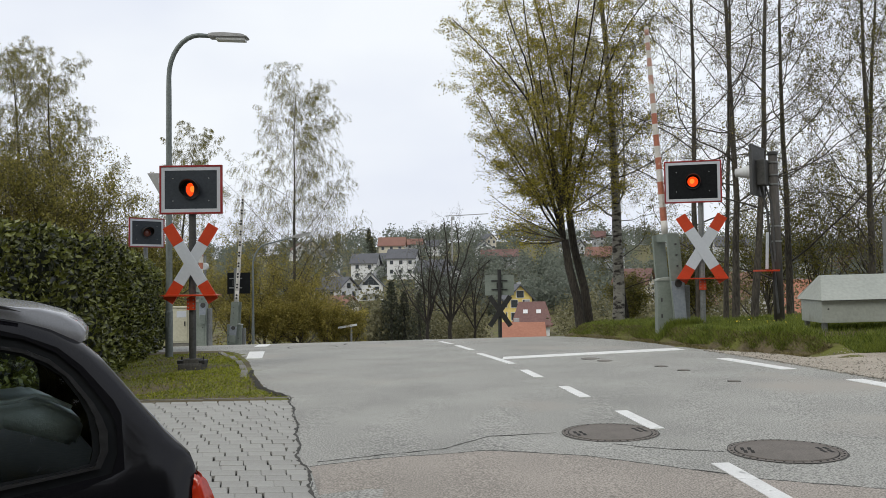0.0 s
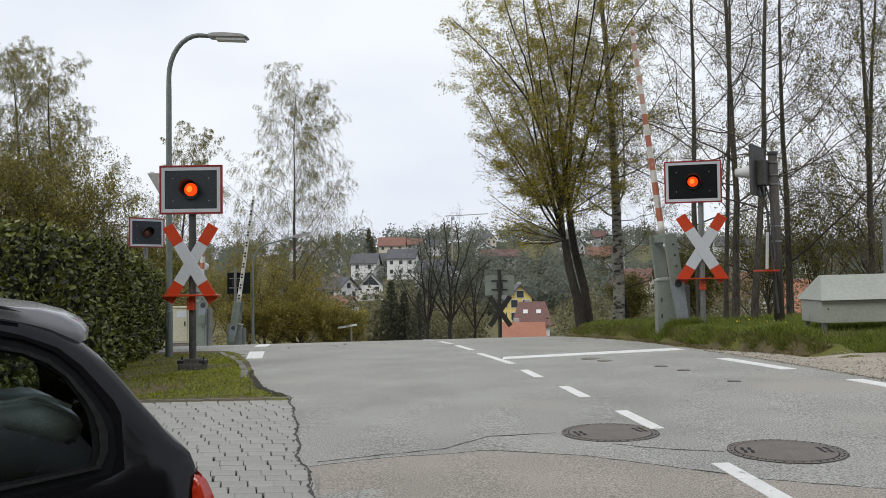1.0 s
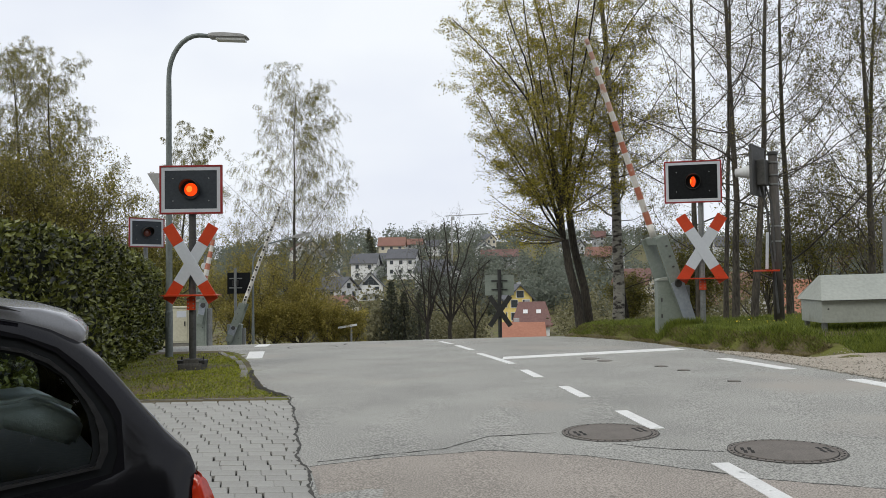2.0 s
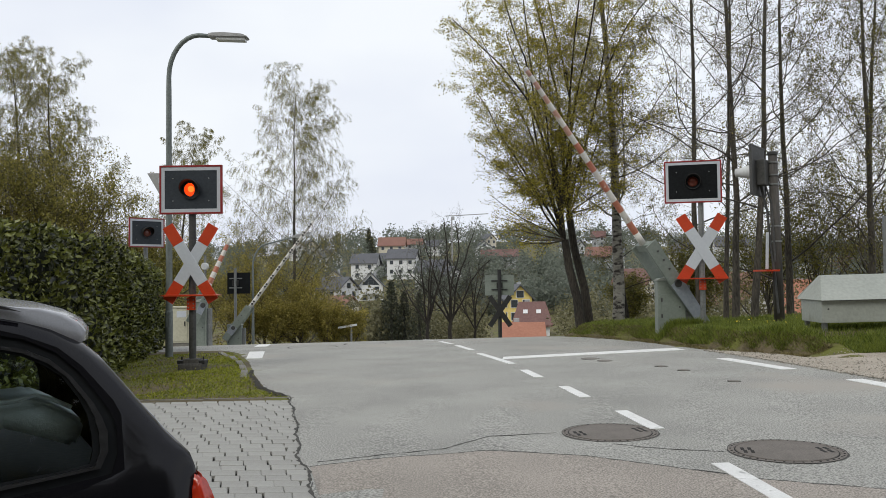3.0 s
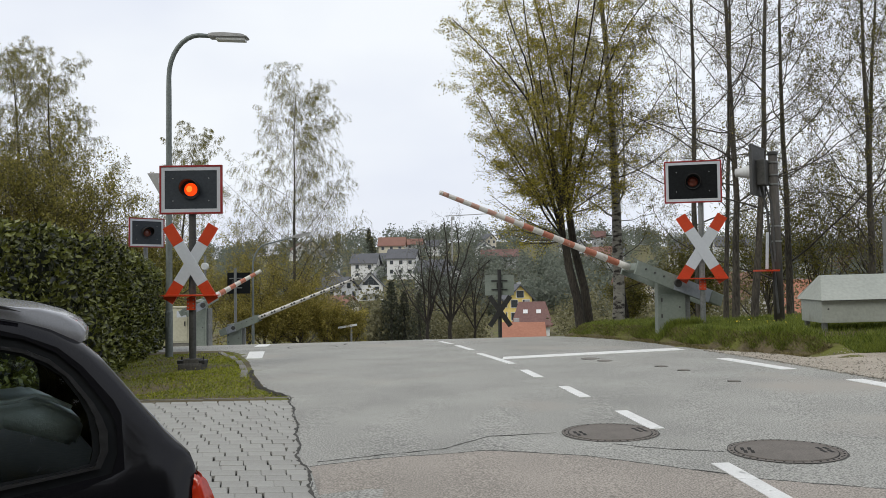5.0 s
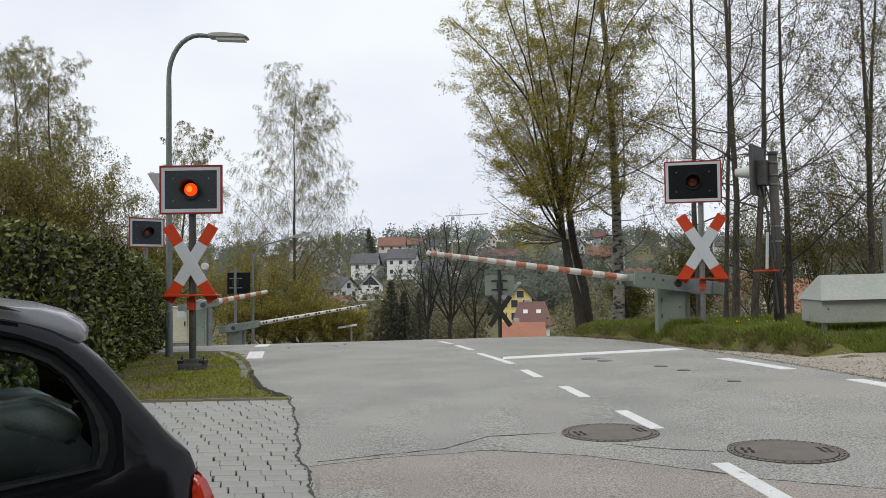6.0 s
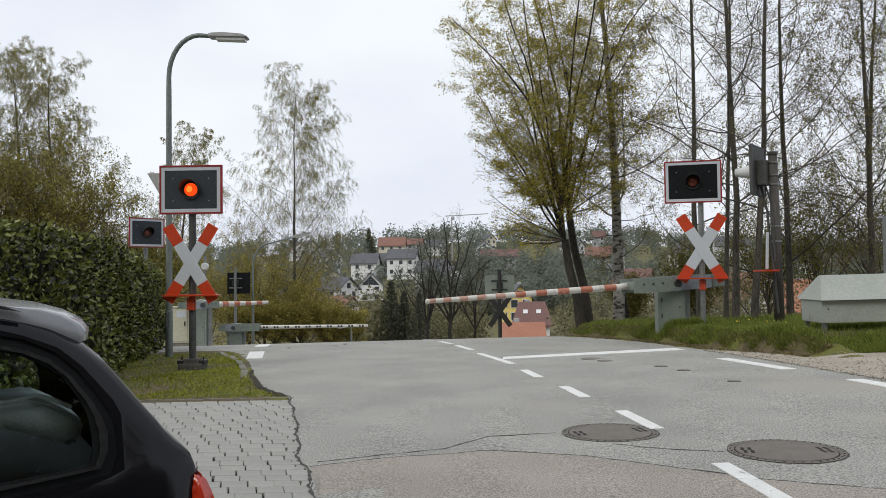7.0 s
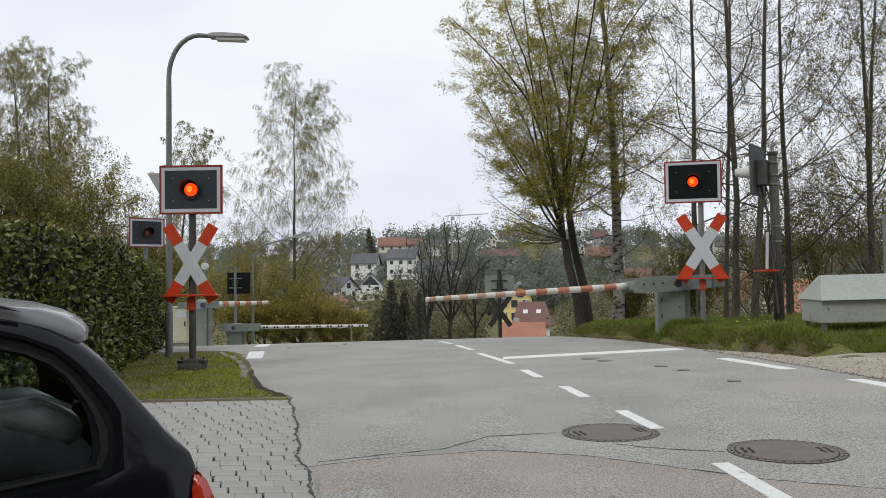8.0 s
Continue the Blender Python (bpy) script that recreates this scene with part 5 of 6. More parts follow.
    for z in (3.15, 2.9, 2.72, 1.9, 1.6):
        part("clamp", tube(bmn(), [(-0.055 * z / 3.2, 0, z - 0.015), (-0.055 * z / 3.2, 0, z + 0.015)], 0.102, 16), GALV, ob)
    for z in (3.15, 2.75):
        part("bracket", box(bmn(), (-0.2, 0, z), (0.34, 0.04, 0.04), 0.004), GALV, ob)
    part("cable", tube(bmn(), [(-0.3, 0, 2.7), (-0.26, 0, 2.5), (-0.2, -0.02, 2.2), (-0.16, -0.02, 1.6), (-0.1, -0.08, 0.9), (-0.06, -0.1, 0.2)], 0.025, 8), GALV_DARK, ob)
    part("cable", tube(bmn(), [(-0.24, -0.05, 2.7), (-0.13, -0.06, 2.35), (-0.12, -0.09, 1.9), (-0.1, -0.1, 1.2)], 0.02, 8), GALV_DARK, ob)
    p = part("cross_arm", box(bmn(), (0, 0, 0), (0.035, 0.07, 0.72), 0.004), SIGN_WHITE, ob, "white cross arm seen edge-on")
    p.matrix_local = pose(-0.22, -0.02, 1.42, 0, 2, 0)
    part("cross_bracket", box(bmn(), (-0.12, 0, 1.58), (0.2, 0.04, 0.04), 0.004), GALV, ob)
    bm = bmn()
    box(bm, (-0.24, 0, 1.03), (0.26, 0.7, 0.035), 0.006)
    part("red_bar", bm, SIGN_RED, ob, "orange-red bar seen end-on")
    part("red_stay", box(bmn(), (-0.07, 0, 1.0), (0.14, 0.04, 0.04), 0.004), SIGN_RED, ob)
    # orange plate on a post past the chest
    ob = thing("post_sign", pose(8.55, 16.0, lz(8.55, 16.0)), "orange plate on a grey post behind the chest", "sign")
    part("post", tube(bmn(), [(0, 0, -0.1), (0, 0, 2.05)], 0.05, 12), GALV, ob)
    part("plate", box(bmn(), (0.28, -0.05, 1.72), (0.42, 0.02, 0.42), 0.004), ORANGE, ob)


build_fixtures()

# ---- parked black car ----
CAR_PAINT = surface("black_car_paint", (0.006, 0.006, 0.008), (0.011, 0.011, 0.014), 0.10, fine=300, coarse=2, bump=0, coat=0.0, spec=0.24, spot=(0.014, 0.014, 0.014), spot_scale=30, spot_cut=0.74)
TRIM_GREY = surface("grey_trim", (0.012, 0.012, 0.013), (0.024, 0.024, 0.026), 0.3, spec=0.4)
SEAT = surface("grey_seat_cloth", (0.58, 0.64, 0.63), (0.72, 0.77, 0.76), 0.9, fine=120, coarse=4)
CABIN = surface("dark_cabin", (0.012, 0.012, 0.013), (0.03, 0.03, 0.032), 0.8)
RED_LENS = surface("red_lamp_lens", (0.50, 0.022, 0.010), (0.75, 0.06, 0.02), 0.15, fine=60, coarse=20, bump=0, coat=0.8)
# pale grey on the black car's spoiler: sky reflection put into the colour
SPOILER = surface("sky_reflection_grey", (0.22, 0.225, 0.245), (0.30, 0.31, 0.33), 0.25, fine=200, coarse=3, bump=0, coat=0.4)
RUBBER = surface("tyre_rubber", (0.012, 0.012, 0.012), (0.03, 0.03, 0.03), 0.85)
ALLOY = surface("alloy_rim", (0.35, 0.35, 0.36), (0.5, 0.5, 0.51), 0.35, 0.8)


def car_glass():
    m = bpy.data.materials.new("tinted_car_glass")
    m.use_nodes = True
    n, l = m.node_tree.nodes, m.node_tree.links
    tr = n.new("ShaderNodeBsdfTransparent")
    tr.inputs[0].default_value = (0.80, 0.87, 0.87, 1)
    gl = n.new("ShaderNodeBsdfGlossy")
    gl.inputs["Roughness"].default_value = 0.02
    fr = n.new("ShaderNodeFresnel")
    fr.inputs[0].default_value = 1.45
    mx = n.new("ShaderNodeMixShader")
    l.new(fr.outputs[0], mx.inputs[0])
    l.new(tr.outputs[0], mx.inputs[1])
    l.new(gl.outputs[0], mx.inputs[2])
    l.new(mx.outputs[0], n["Material Output"].inputs[0])
    return m


GLASS_CAR = car_glass()


def build_car():
    """Hatchback with its tail towards the road; x runs along it, tail at the greater x. Heights from its own ground."""
    W = 1.72
    gx, gy = 0.0, 2.5
    gz = -0.275
    ob = thing("parked_car", pose(-0.705 + 0.70 * math.cos(radians(31)), gy + 0.70 * math.sin(radians(31)), gz, 0, 0, 31), "black hatchback car parked with its tail to the road", "car")
    tx = (-4.78, -4.72, -4.5, -4.0, -3.5, -3.15, -2.75, -2.3, -1.9, -1.62, -1.42, -1.247, -1.19, -1.115, -1.025, -0.965, -0.921, -0.876, -0.832, -0.802, -0.764, -0.74, -0.729, -0.722, -0.70, -0.69, -0.65, -0.60)
    tz = (0.45, 0.66, 0.78, 0.90, 0.99, 1.16, 1.39, 1.475, 1.488, 1.484, 1.472, 1.464, 1.447, 1.419, 1.361, 1.305, 1.249, 1.188, 1.133, 1.093, 1.054, 1.030, 1.0, 0.95, 0.88, 0.82, 0.70, 0.50)
    top = lambda x: float(np.interp(x, tx, tz))
    belt = lambda x: float(np.interp(x, (-4.8, -3.3, -1.6, -1.1, -0.98, -0.87, -0.75, -0.6), (0.62, 0.93, 0.94, 0.96, 0.99, 1.03, 1.02, 0.9)))
    drop = lambda x: float(np.interp(x, (-1.3, -1.19, -1.07, -0.96, -0.85, -0.75), (0.065, 0.062, 0.075, 0.11, 0.08, 0.02)))
    inset = lambda z: max(0.0, z - 0.95) * 0.36
    stations = sorted(set([*tx, -1.75, -2.05, -3.3, -3.8, -1.07, -0.94]))
    rings = []
    for x in stations:
        t = top(x)
        b = min(belt(x), t - 0.05)
        pinch = max(0.0, (x + 0.85) / 0.25) ** 2 * 0.10 + max(0.0, (-4.3 - x) / 0.48) ** 2 * 0.16
        low = 0.28 if -4.6 < x < -0.7 else 0.36
        rail = max(b + 0.004, t - drop(x))
        shoulder = max(rail + 0.004, t - 0.35 * drop(x))
        half = [(0.05 + pinch, low), (0.012 + pinch, low + 0.12), (pinch - 0.004, 0.5 * (low + 0.12 + b)), (0.004 + pinch, b - 0.045), (0.02 + pinch + inset(b), b), (0.02 + pinch + inset(rail), rail),
                (0.032 + pinch + inset(shoulder), shoulder), (0.062 + pinch + inset(t), t - 0.002), (0.32 + pinch, t + 0.012)]
        rings.append([(x, y, z) for y, z in half] + [(x, W - y, z) for y, z in reversed(half)])
    v = [p for r in rings for p in r]
    k = len(rings[0])
    f = []
    for i in range(len(rings) - 1):
        for j in range(k):
            a, b = i * k + j, i * k + (j + 1) % k
            if j in (4, k - 6) and -3.3 <= stations[i] and stations[i + 1] <= -0.93:
                continue
            if j == k // 2 - 1 and (-1.03 <= stations[i] and stations[i + 1] <= -0.87 or -3.2 <= stations[i] and stations[i + 1] <= -2.7):
                continue
            f.append((a, a + k, b + k, b))
    me_ob = from_arrays("body", v, f, CAR_PAINT, ob, "glossy black bodywork with a little dust", True)
    me_ob.data.set_sharp_from_angle(angle=radians(48))
    bm = bmn()
    for ring in (rings[0], rings[-1]):
        bm.faces.new([bm.verts.new(p) for p in ring])
    part("end_panel", bm, CAR_PAINT, me_ob)
    # side frames round the windows
    side = lambda z: 0.02 + inset(z)
    window = [(-2.0, 0.985), (-1.7, 0.99), (-1.4, 0.998), (-1.25, 1.008), (-1.114, 1.017), (-1.026, 1.029), (-1.017, 1.061), (-1.018, 1.107), (-1.027, 1.162), (-1.048, 1.21), (-1.09, 1.272), (-1.134, 1.306), (-1.192, 1.335), (-1.249, 1.351), (-1.46, 1.375), (-1.7, 1.39), (-2.0, 1.395), (-2.02, 1.2)]
    mold = [(-2.02, 0.965), (-1.7, 0.97), (-1.4, 0.98), (-1.253, 0.991), (-1.114, 1.004), (-1.0, 1.016), (-0.977, 1.06), (-0.976, 1.115), (-0.99, 1.155), (-1.01, 1.195), (-1.065, 1.272), (-1.12, 1.323), (-1.191, 1.357), (-1.248, 1.369), (-1.46, 1.392), (-1.7, 1.406), (-2.03, 1.41), (-2.04, 1.2)]
    seal = [(-2.03, 0.955), (-1.7, 0.957), (-1.4, 0.964), (-1.253, 0.974), (-1.11, 0.990), (-0.985, 1.001), (-0.958, 1.05), (-0.957, 1.11), (-0.967, 1.15), (-0.99, 1.187), (-1.05, 1.279), (-1.11, 1.338), (-1.19, 1.379), (-1.248, 1.391), (-1.46, 1.412), (-1.7, 1.426), (-2.05, 1.43), (-2.06, 1.2)]
    outer = [(-2.08, 0.93), (-1.7, 0.935), (-1.4, 0.94), (-1.25, 0.945), (-1.1, 0.955), (-0.935, 0.985), (-0.935, 1.05), (-0.935, 1.11), (-0.935, 1.155), (-0.955, 1.198), (-1.035, 1.30), (-1.10, 1.357), (-1.19, 1.395), (-1.248, 1.412), (-1.46, 1.433), (-1.7, 1.442), (-2.08, 1.44), (-2.08, 1.2)]
    def ring_panel(name, a, b, off, material, near, th=0.02):
        bm = bmn()
        n = len(a)
        fy = (lambda z, o: side(z) + o) if near else (lambda z, o: W - side(z) - o)
        sets = [[bm.verts.new((x, fy(z, o), z)) for x, z in poly] for poly, o in ((a, off), (b, off), (b, off + th), (a, off + th))]
        for s0, s1 in zip(sets, sets[1:] + sets[:1]):
            for i in range(n):
                bm.faces.new((s0[i], s0[(i + 1) % n], s1[(i + 1) % n], s1[i]))
        bmesh.ops.recalc_face_normals(bm, faces=bm.faces)
        panel = part(name, bm, material, ob, "", True)
        panel.data.set_sharp_from_angle(angle=radians(40))
        return panel
    mix = lambda a, b, t: [(p[0] + (q[0] - p[0]) * t, p[1] + (q[1] - p[1]) * t) for p, q in zip(a, b)]
    for near in (True, False):
        ring_panel("rear_pillar", mix(seal, outer, 0.3), outer, -0.001, CAR_PAINT, near)
        ring_panel("window_seal", mold, mix(seal, outer, 0.3), 0.008, PANEL_BLACK, near)
        ring_panel("window_molding", mix(window, mold, 0.45), mold, -0.006, TRIM_GREY, near)
        ring_panel("window_trim", window, mix(window, mold, 0.45), 0.004, PANEL_BLACK, near)
        bm = bmn()
        fy = (lambda z: side(z) + 0.012) if near else (lambda z: W - side(z) - 0.012)
        bm.faces.new([bm.verts.new((x, fy(z), z)) for x, z in window])
        g = part("side_window", bm, GLASS_CAR, ob, "tinted side window")
        front = [(-3.2, 0.96), (-2.12, 0.97), (-2.12, 1.38), (-2.55, 1.37)]
        bm = bmn()
        bm.faces.new([bm.verts.new((x, fy(z), z)) for x, z in front])
        part("front_window", bm, GLASS_CAR, ob)
        bm = bmn()
        fo = [(-3.35, 0.94), (-2.085, 0.95), (-2.085, 1.44), (-2.5, 1.44)]
        sets = [[bm.verts.new((x, (side(z) if near else W - side(z)), z)) for x, z in poly] for poly in (front, fo)]
        for i in range(4):
            bm.faces.new((sets[0][i], sets[0][(i + 1) % 4], sets[1][(i + 1) % 4], sets[1][i]))
        part("door_frame", bm, CAR_PAINT, ob)
    # roof spoiler over the tailgate
    bm = bmn()
    n = 15
    rows = []
    for i in range(n):
        y = 0.215 + (W - 0.43) * i / (n - 1)
        c = 1 - abs(2 * i / (n - 1) - 1) ** 3
        rows.append([bm.verts.new(p) for p in ((-1.62, y, 1.490 + 0.012 * c), (-1.35, y, 1.487 + 0.012 * c), (-1.24 + 0.03 * c, y, 1.481 + 0.012 * c), (-1.15 + 0.05 * c, y, 1.464 + 0.012 * c), (-1.09 + 0.06 * c, y, 1.445 + 0.01 * c),
                                               (-1.05 + 0.07 * c, y, 1.42 + 0.008 * c), (-1.03 + 0.075 * c, y, 1.392 + 0.005 * c), (-1.03 + 0.07 * c, y, 1.365), (-1.06 + 0.05 * c, y, 1.352), (-1.35, y, 1.40))])
    for a, b in zip(rows, rows[1:]):
        for j in range(10):
            bm.faces.new((a[j], a[(j + 1) % 10], b[(j + 1) % 10], b[j]))
    bm.faces.new(rows[0])
    bm.faces.new(rows[-1][::-1])
    bmesh.ops.recalc_face_normals(bm, faces=bm.faces)
    sp = part("spoiler", bm, SPOILER, ob, "roof spoiler with its sky reflection painted in as pale grey", True)
    sp.data.set_sharp_from_angle(angle=radians(85))
    for y0 in (0.196, W - 0.21):
        part("roof_strip", prism(bmn(), [(-1.9, 1.525), (-1.6, 1.52), (-1.30, 1.50), (-1.19, 1.462), (-1.30, 1.482), (-1.6, 1.50)], y0, y0 + 0.014), BLACK, ob, "black roof strip")
    # tailgate window and lamps
    bm = bmn()
    pane = [[bm.verts.new((x, y, top(x) + 0.010)) for y in (e, W - e)] for x, e in ((-1.025, 0.315), (-0.965, 0.315), (-0.876, 0.315))]
    for a, b in zip(pane, pane[1:]):
        bm.faces.new((a[0], a[1], b[1], b[0]))
    part("rear_window", bm, GLASS_CAR, ob, "tinted rear window")
    bm = bmn()
    bm.faces.new([bm.verts.new(p) for p in ((-3.15, 0.315, 1.17), (-2.75, 0.315, 1.40), (-2.75, W - 0.315, 1.40), (-3.15, W - 0.315, 1.17))])
    part("windscreen", bm, GLASS_CAR, ob)
    for near in (True, False):
        bm = bmn()
        prism(bm, [(-0.81, 0.74), (-0.765, 0.89), (-0.748, 0.933), (-0.729, 0.976), (-0.712, 0.962), (-0.694, 0.926), (-0.678, 0.88), (-0.655, 0.80), (-0.65, 0.72)], 0.008 if near else W - 0.26, 0.26 if near else W - 0.008)
        bmesh.ops.bevel(bm, geom=[e for e in bm.edges], offset=0.012, segments=2, affect="EDGES")
        part("tail_lamp", bm, RED_LENS, ob, "glossy orange-red tail lamp", True)
    bm = bmn()
    box(bm, (-0.60, W / 2, 0.5), (0.1, W - 0.3, 0.22), 0.04)
    part("bumper", bm, CAR_PAINT, ob)
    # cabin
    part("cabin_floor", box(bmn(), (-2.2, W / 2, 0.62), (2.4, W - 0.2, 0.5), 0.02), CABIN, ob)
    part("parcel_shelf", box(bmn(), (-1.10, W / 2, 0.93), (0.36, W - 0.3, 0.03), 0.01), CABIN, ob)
    for y in (0.22,):
        bm = bmn()
        prism(bm, [(-1.361, 1.190), (-1.242, 1.197), (-1.197, 1.197), (-1.151, 1.202), (-1.090, 1.174), (-1.017, 1.124), (-1.031, 1.074), (-1.051, 1.053), (-1.154, 1.095), (-1.243, 1.127), (-1.361, 1.148)], y, y + 0.4)
        bmesh.ops.bevel(bm, geom=[e for e in bm.edges], offset=0.012, segments=2, affect="EDGES")
        part("headrest", bm, SEAT, ob, "pale grey tilted headrest", True)
        part("headrest_edge", tube(bmn(), [(-1.305, y - 0.02, 1.199), (-1.200, y - 0.02, 1.206), (-1.154, y - 0.02, 1.219), (-1.109, y - 0.02, 1.202), (-1.058, y - 0.02, 1.174)], 0.007, 6), SEAT, ob)
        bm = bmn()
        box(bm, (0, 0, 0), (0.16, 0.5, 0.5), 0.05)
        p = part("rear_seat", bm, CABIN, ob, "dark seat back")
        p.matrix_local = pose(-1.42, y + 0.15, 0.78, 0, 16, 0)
        for dx in (-2.62,):
            bm = bmn()
            box(bm, (0, 0, 0), (0.16, 0.5, 0.66), 0.06)
            p = part("front_seat", bm, SEAT, ob)
            p.matrix_local = pose(dx, y + 0.22, 0.94, 0, 14, 0)
    for wx in (-1.42, -4.0):
        for near in (True, False):
            yy = 0.0 if near else W - 0.2
            wh = part("wheel", tube(bmn(), [(0, 0.01, 0), (0, 0.05, 0), (0, 0.19, 0)], [0.2, 0.21, 0.2], 24), ALLOY, ob)
            wh.matrix_local = pose(wx, yy, 0.31)
            bm = bmn()
            n = 28
            rr = [[bm.verts.new((r * math.cos(a), y, r * math.sin(a))) for a in (6.2832 * i / n for i in range(n))] for r, y in ((0.205, 0.0), (0.29, -0.01), (0.312, 0.03), (0.312, 0.17), (0.29, 0.205), (0.205, 0.2))]
            for a, b in zip(rr, rr[1:] + rr[:1]):
                for i in range(n):
                    bm.faces.new((a[i], a[(i + 1) % n], b[(i + 1) % n], b[i]))
            bmesh.ops.recalc_face_normals(bm, faces=bm.faces)
            part("tyre", bm, RUBBER, wh, "", True)


build_car()

# ---- the town across the valley ----
WALL_WHITE = surface("white_render", (0.62, 0.62, 0.62), (0.78, 0.78, 0.78), 0.85, fine=2, coarse=0.3, bump=0)
WALL_CREAM = surface("cream_render", (0.55, 0.50, 0.40), (0.68, 0.63, 0.52), 0.85, fine=2, coarse=0.3, bump=0)
WALL_YELLOW = surface("yellow_render", (0.68, 0.52, 0.16), (0.80, 0.64, 0.24), 0.85, fine=2, coarse=0.3, bump=0)
WALL_GREY = surface("grey_render", (0.30, 0.31, 0.32), (0.42, 0.43, 0.44), 0.85, fine=2, coarse=0.3, bump=0)
ROOF_RED = surface("red_tiles", (0.17, 0.085, 0.065), (0.25, 0.13, 0.10), 0.8, fine=3, coarse=0.4, bump=0.2, bump_size=0.05)
ROOF_BROWN = surface("brown_red_tiles", (0.12, 0.062, 0.054), (0.19, 0.105, 0.094), 0.8, fine=3, coarse=0.4, bump=0.2, bump_size=0.05)
ROOF_ORANGE = surface("orange_tiles", (0.28, 0.115, 0.07), (0.40, 0.18, 0.115), 0.8, fine=3, coarse=0.4, bump=0.2, bump_size=0.05)
ROOF_DARK = surface("dark_tiles", (0.06, 0.062, 0.07), (0.12, 0.122, 0.135), 0.7, fine=3, coarse=0.4, bump=0.2, bump_size=0.05)
PANE = surface("window_pane", (0.03, 0.036, 0.042), (0.07, 0.08, 0.09), 0.15, bump=0)
FRAME_WHITE = surface("window_frame", (0.6, 0.6, 0.6), (0.72, 0.72, 0.72), 0.6, bump=0)


def house(x, y, w, d, h, rh, turn, wall, roof, label, gable=True, base=None, sky_lights=0, seed=1, floors=2, balcony=False, hip=0.0):
    """A rendered house: walls, saddle roof with eaves, windows with frames, chimney. The gable looks along its y."""
    rnd = random.Random(seed)
    ground = lz(x, y) if base is None else base
    ob = thing("house", pose(x, y, ground, 0, 0, turn), label, "house", "hillside houses")
    bm = bmn()
    prism(bm, [(-w / 2, -6), (w / 2, -6), (w / 2, h), (0, h + rh), (-w / 2, h)], -d / 2, d / 2)
    for v in bm.verts:
        v.co.y *= 1 - hip * (abs(v.co.x) < 1e-4)
    part("wall", bm, wall, ob)
    e, t = 0.55, 0.28
    sl = rh / (w / 2)
    bm = bmn()
    prism(bm, [(-w / 2 - e, h - e * sl), (0, h + rh), (w / 2 + e, h - e * sl), (w / 2 + e, h - e * sl + t), (0, h + rh + t), (-w / 2 - e, h - e * sl + t)], -d / 2 - e, d / 2 + e)
    for v in bm.verts:
        v.co.y *= 1 - hip * (abs(v.co.x) < 1e-4)
    rf = part("roof", bm, roof, ob)
    bm = bmn()
    box(bm, (w * 0.16, d * 0.15, h + rh * 0.85), (0.7, 0.7, 1.9), 0.03)
    part("chimney", bm, WALL_GREY, rf)
    def win(px, pz, ww, wh, face):
        m = pose(px, -d / 2, pz) if face == 0 else (pose(w / 2, px, pz, 0, 0, 90) if face == 1 else pose(-w / 2, px, pz, 0, 0, -90))
        fr = part("window", box(bmn(), (0, -0.02, 0), (ww + 0.2, 0.08, wh + 0.2)), FRAME_WHITE, ob)
        fr.matrix_local = m
        part("pane", box(bmn(), (0, -0.05, 0), (ww, 0.06, wh)), PANE, fr)
    for fl in range(floors):
        z = h * (fl + 0.55) / floors
        for face, span in ((0, w), (1, d), (2, d)):
            nwin = max(2, int(span / 3.2))
            for i in range(nwin):
                if rnd.random() < 0.85:
                    win(-span / 2 + span * (i + 0.5) / nwin, z, 1.2, 1.35, face)
    if gable and rh > 2.2:
        win(0, h + rh * 0.3, 1.3, 1.2, 0)
    for k in range(sky_lights):
        for side in (-1, 1):
            bm = bmn()
            box(bm, (0, 0, 0), (0.8, 0.7, 0.12))
            p = part("roof_window", bm, FRAME_WHITE, rf)
            a = math.degrees(math.atan2(rh, w / 2))
            p.matrix_local = pose(side * w * 0.26, -d / 2 + d * (k + 0.8) / (sky_lights + 0.6), h + rh - w * 0.26 * sl + t + 0.03, 0, side * a, 0)
    if balcony:
        bm = bmn()
        prism(bm, [(-w * 0.36, h + 0.15), (w * 0.36, h + 0.15), (0, h + rh * 0.8)], -d / 2 - 0.06, -d / 2 + 0.02)
        part("gable_window", bm, PANE, ob, "large triangular gable window")
        bm = bmn()
        box(bm, (0, -d / 2 - 0.6, h * 0.5), (w * 0.6, 1.2, 0.2))
        box(bm, (0, -d / 2 - 1.15, h * 0.5 + 0.5), (w * 0.6, 0.1, 1.0))
        part("balcony", bm, FRAME_WHITE, ob)
    return ob


def fir(x, y, h, r, seed, label="dark fir tree on the slope"):
    rng = np.random.default_rng(seed)
    ob = thing("fir_tree", pose(x, y, lz(x, y)), label, "tree")
    part("trunk", tube(bmn(), [(0, 0, -0.5), (0, 0, h * 0.95)], [0.16, 0.03], 8), BARK, ob)
    n = 2600
    t = rng.random(n) ** 1.4
    a = rng.random(n) * 6.283
    tier = 0.65 + 0.35 * np.abs(np.sin(t * 30))
    rad = r * (1 - t) * tier * np.sqrt(rng.random(n)) + 0.08
    p = np.stack([rad * np.cos(a), rad * np.sin(a), h * (0.06 + 0.94 * t) - rad * 0.25], 1)
    v, f = leaf_mesh(p, rng, 0.42 * h / 9, 0.5, 0.35, 0.05)
    tagged(from_arrays("crown", v, f, LEAF_FIR, ob), "", "", "", "stuff")


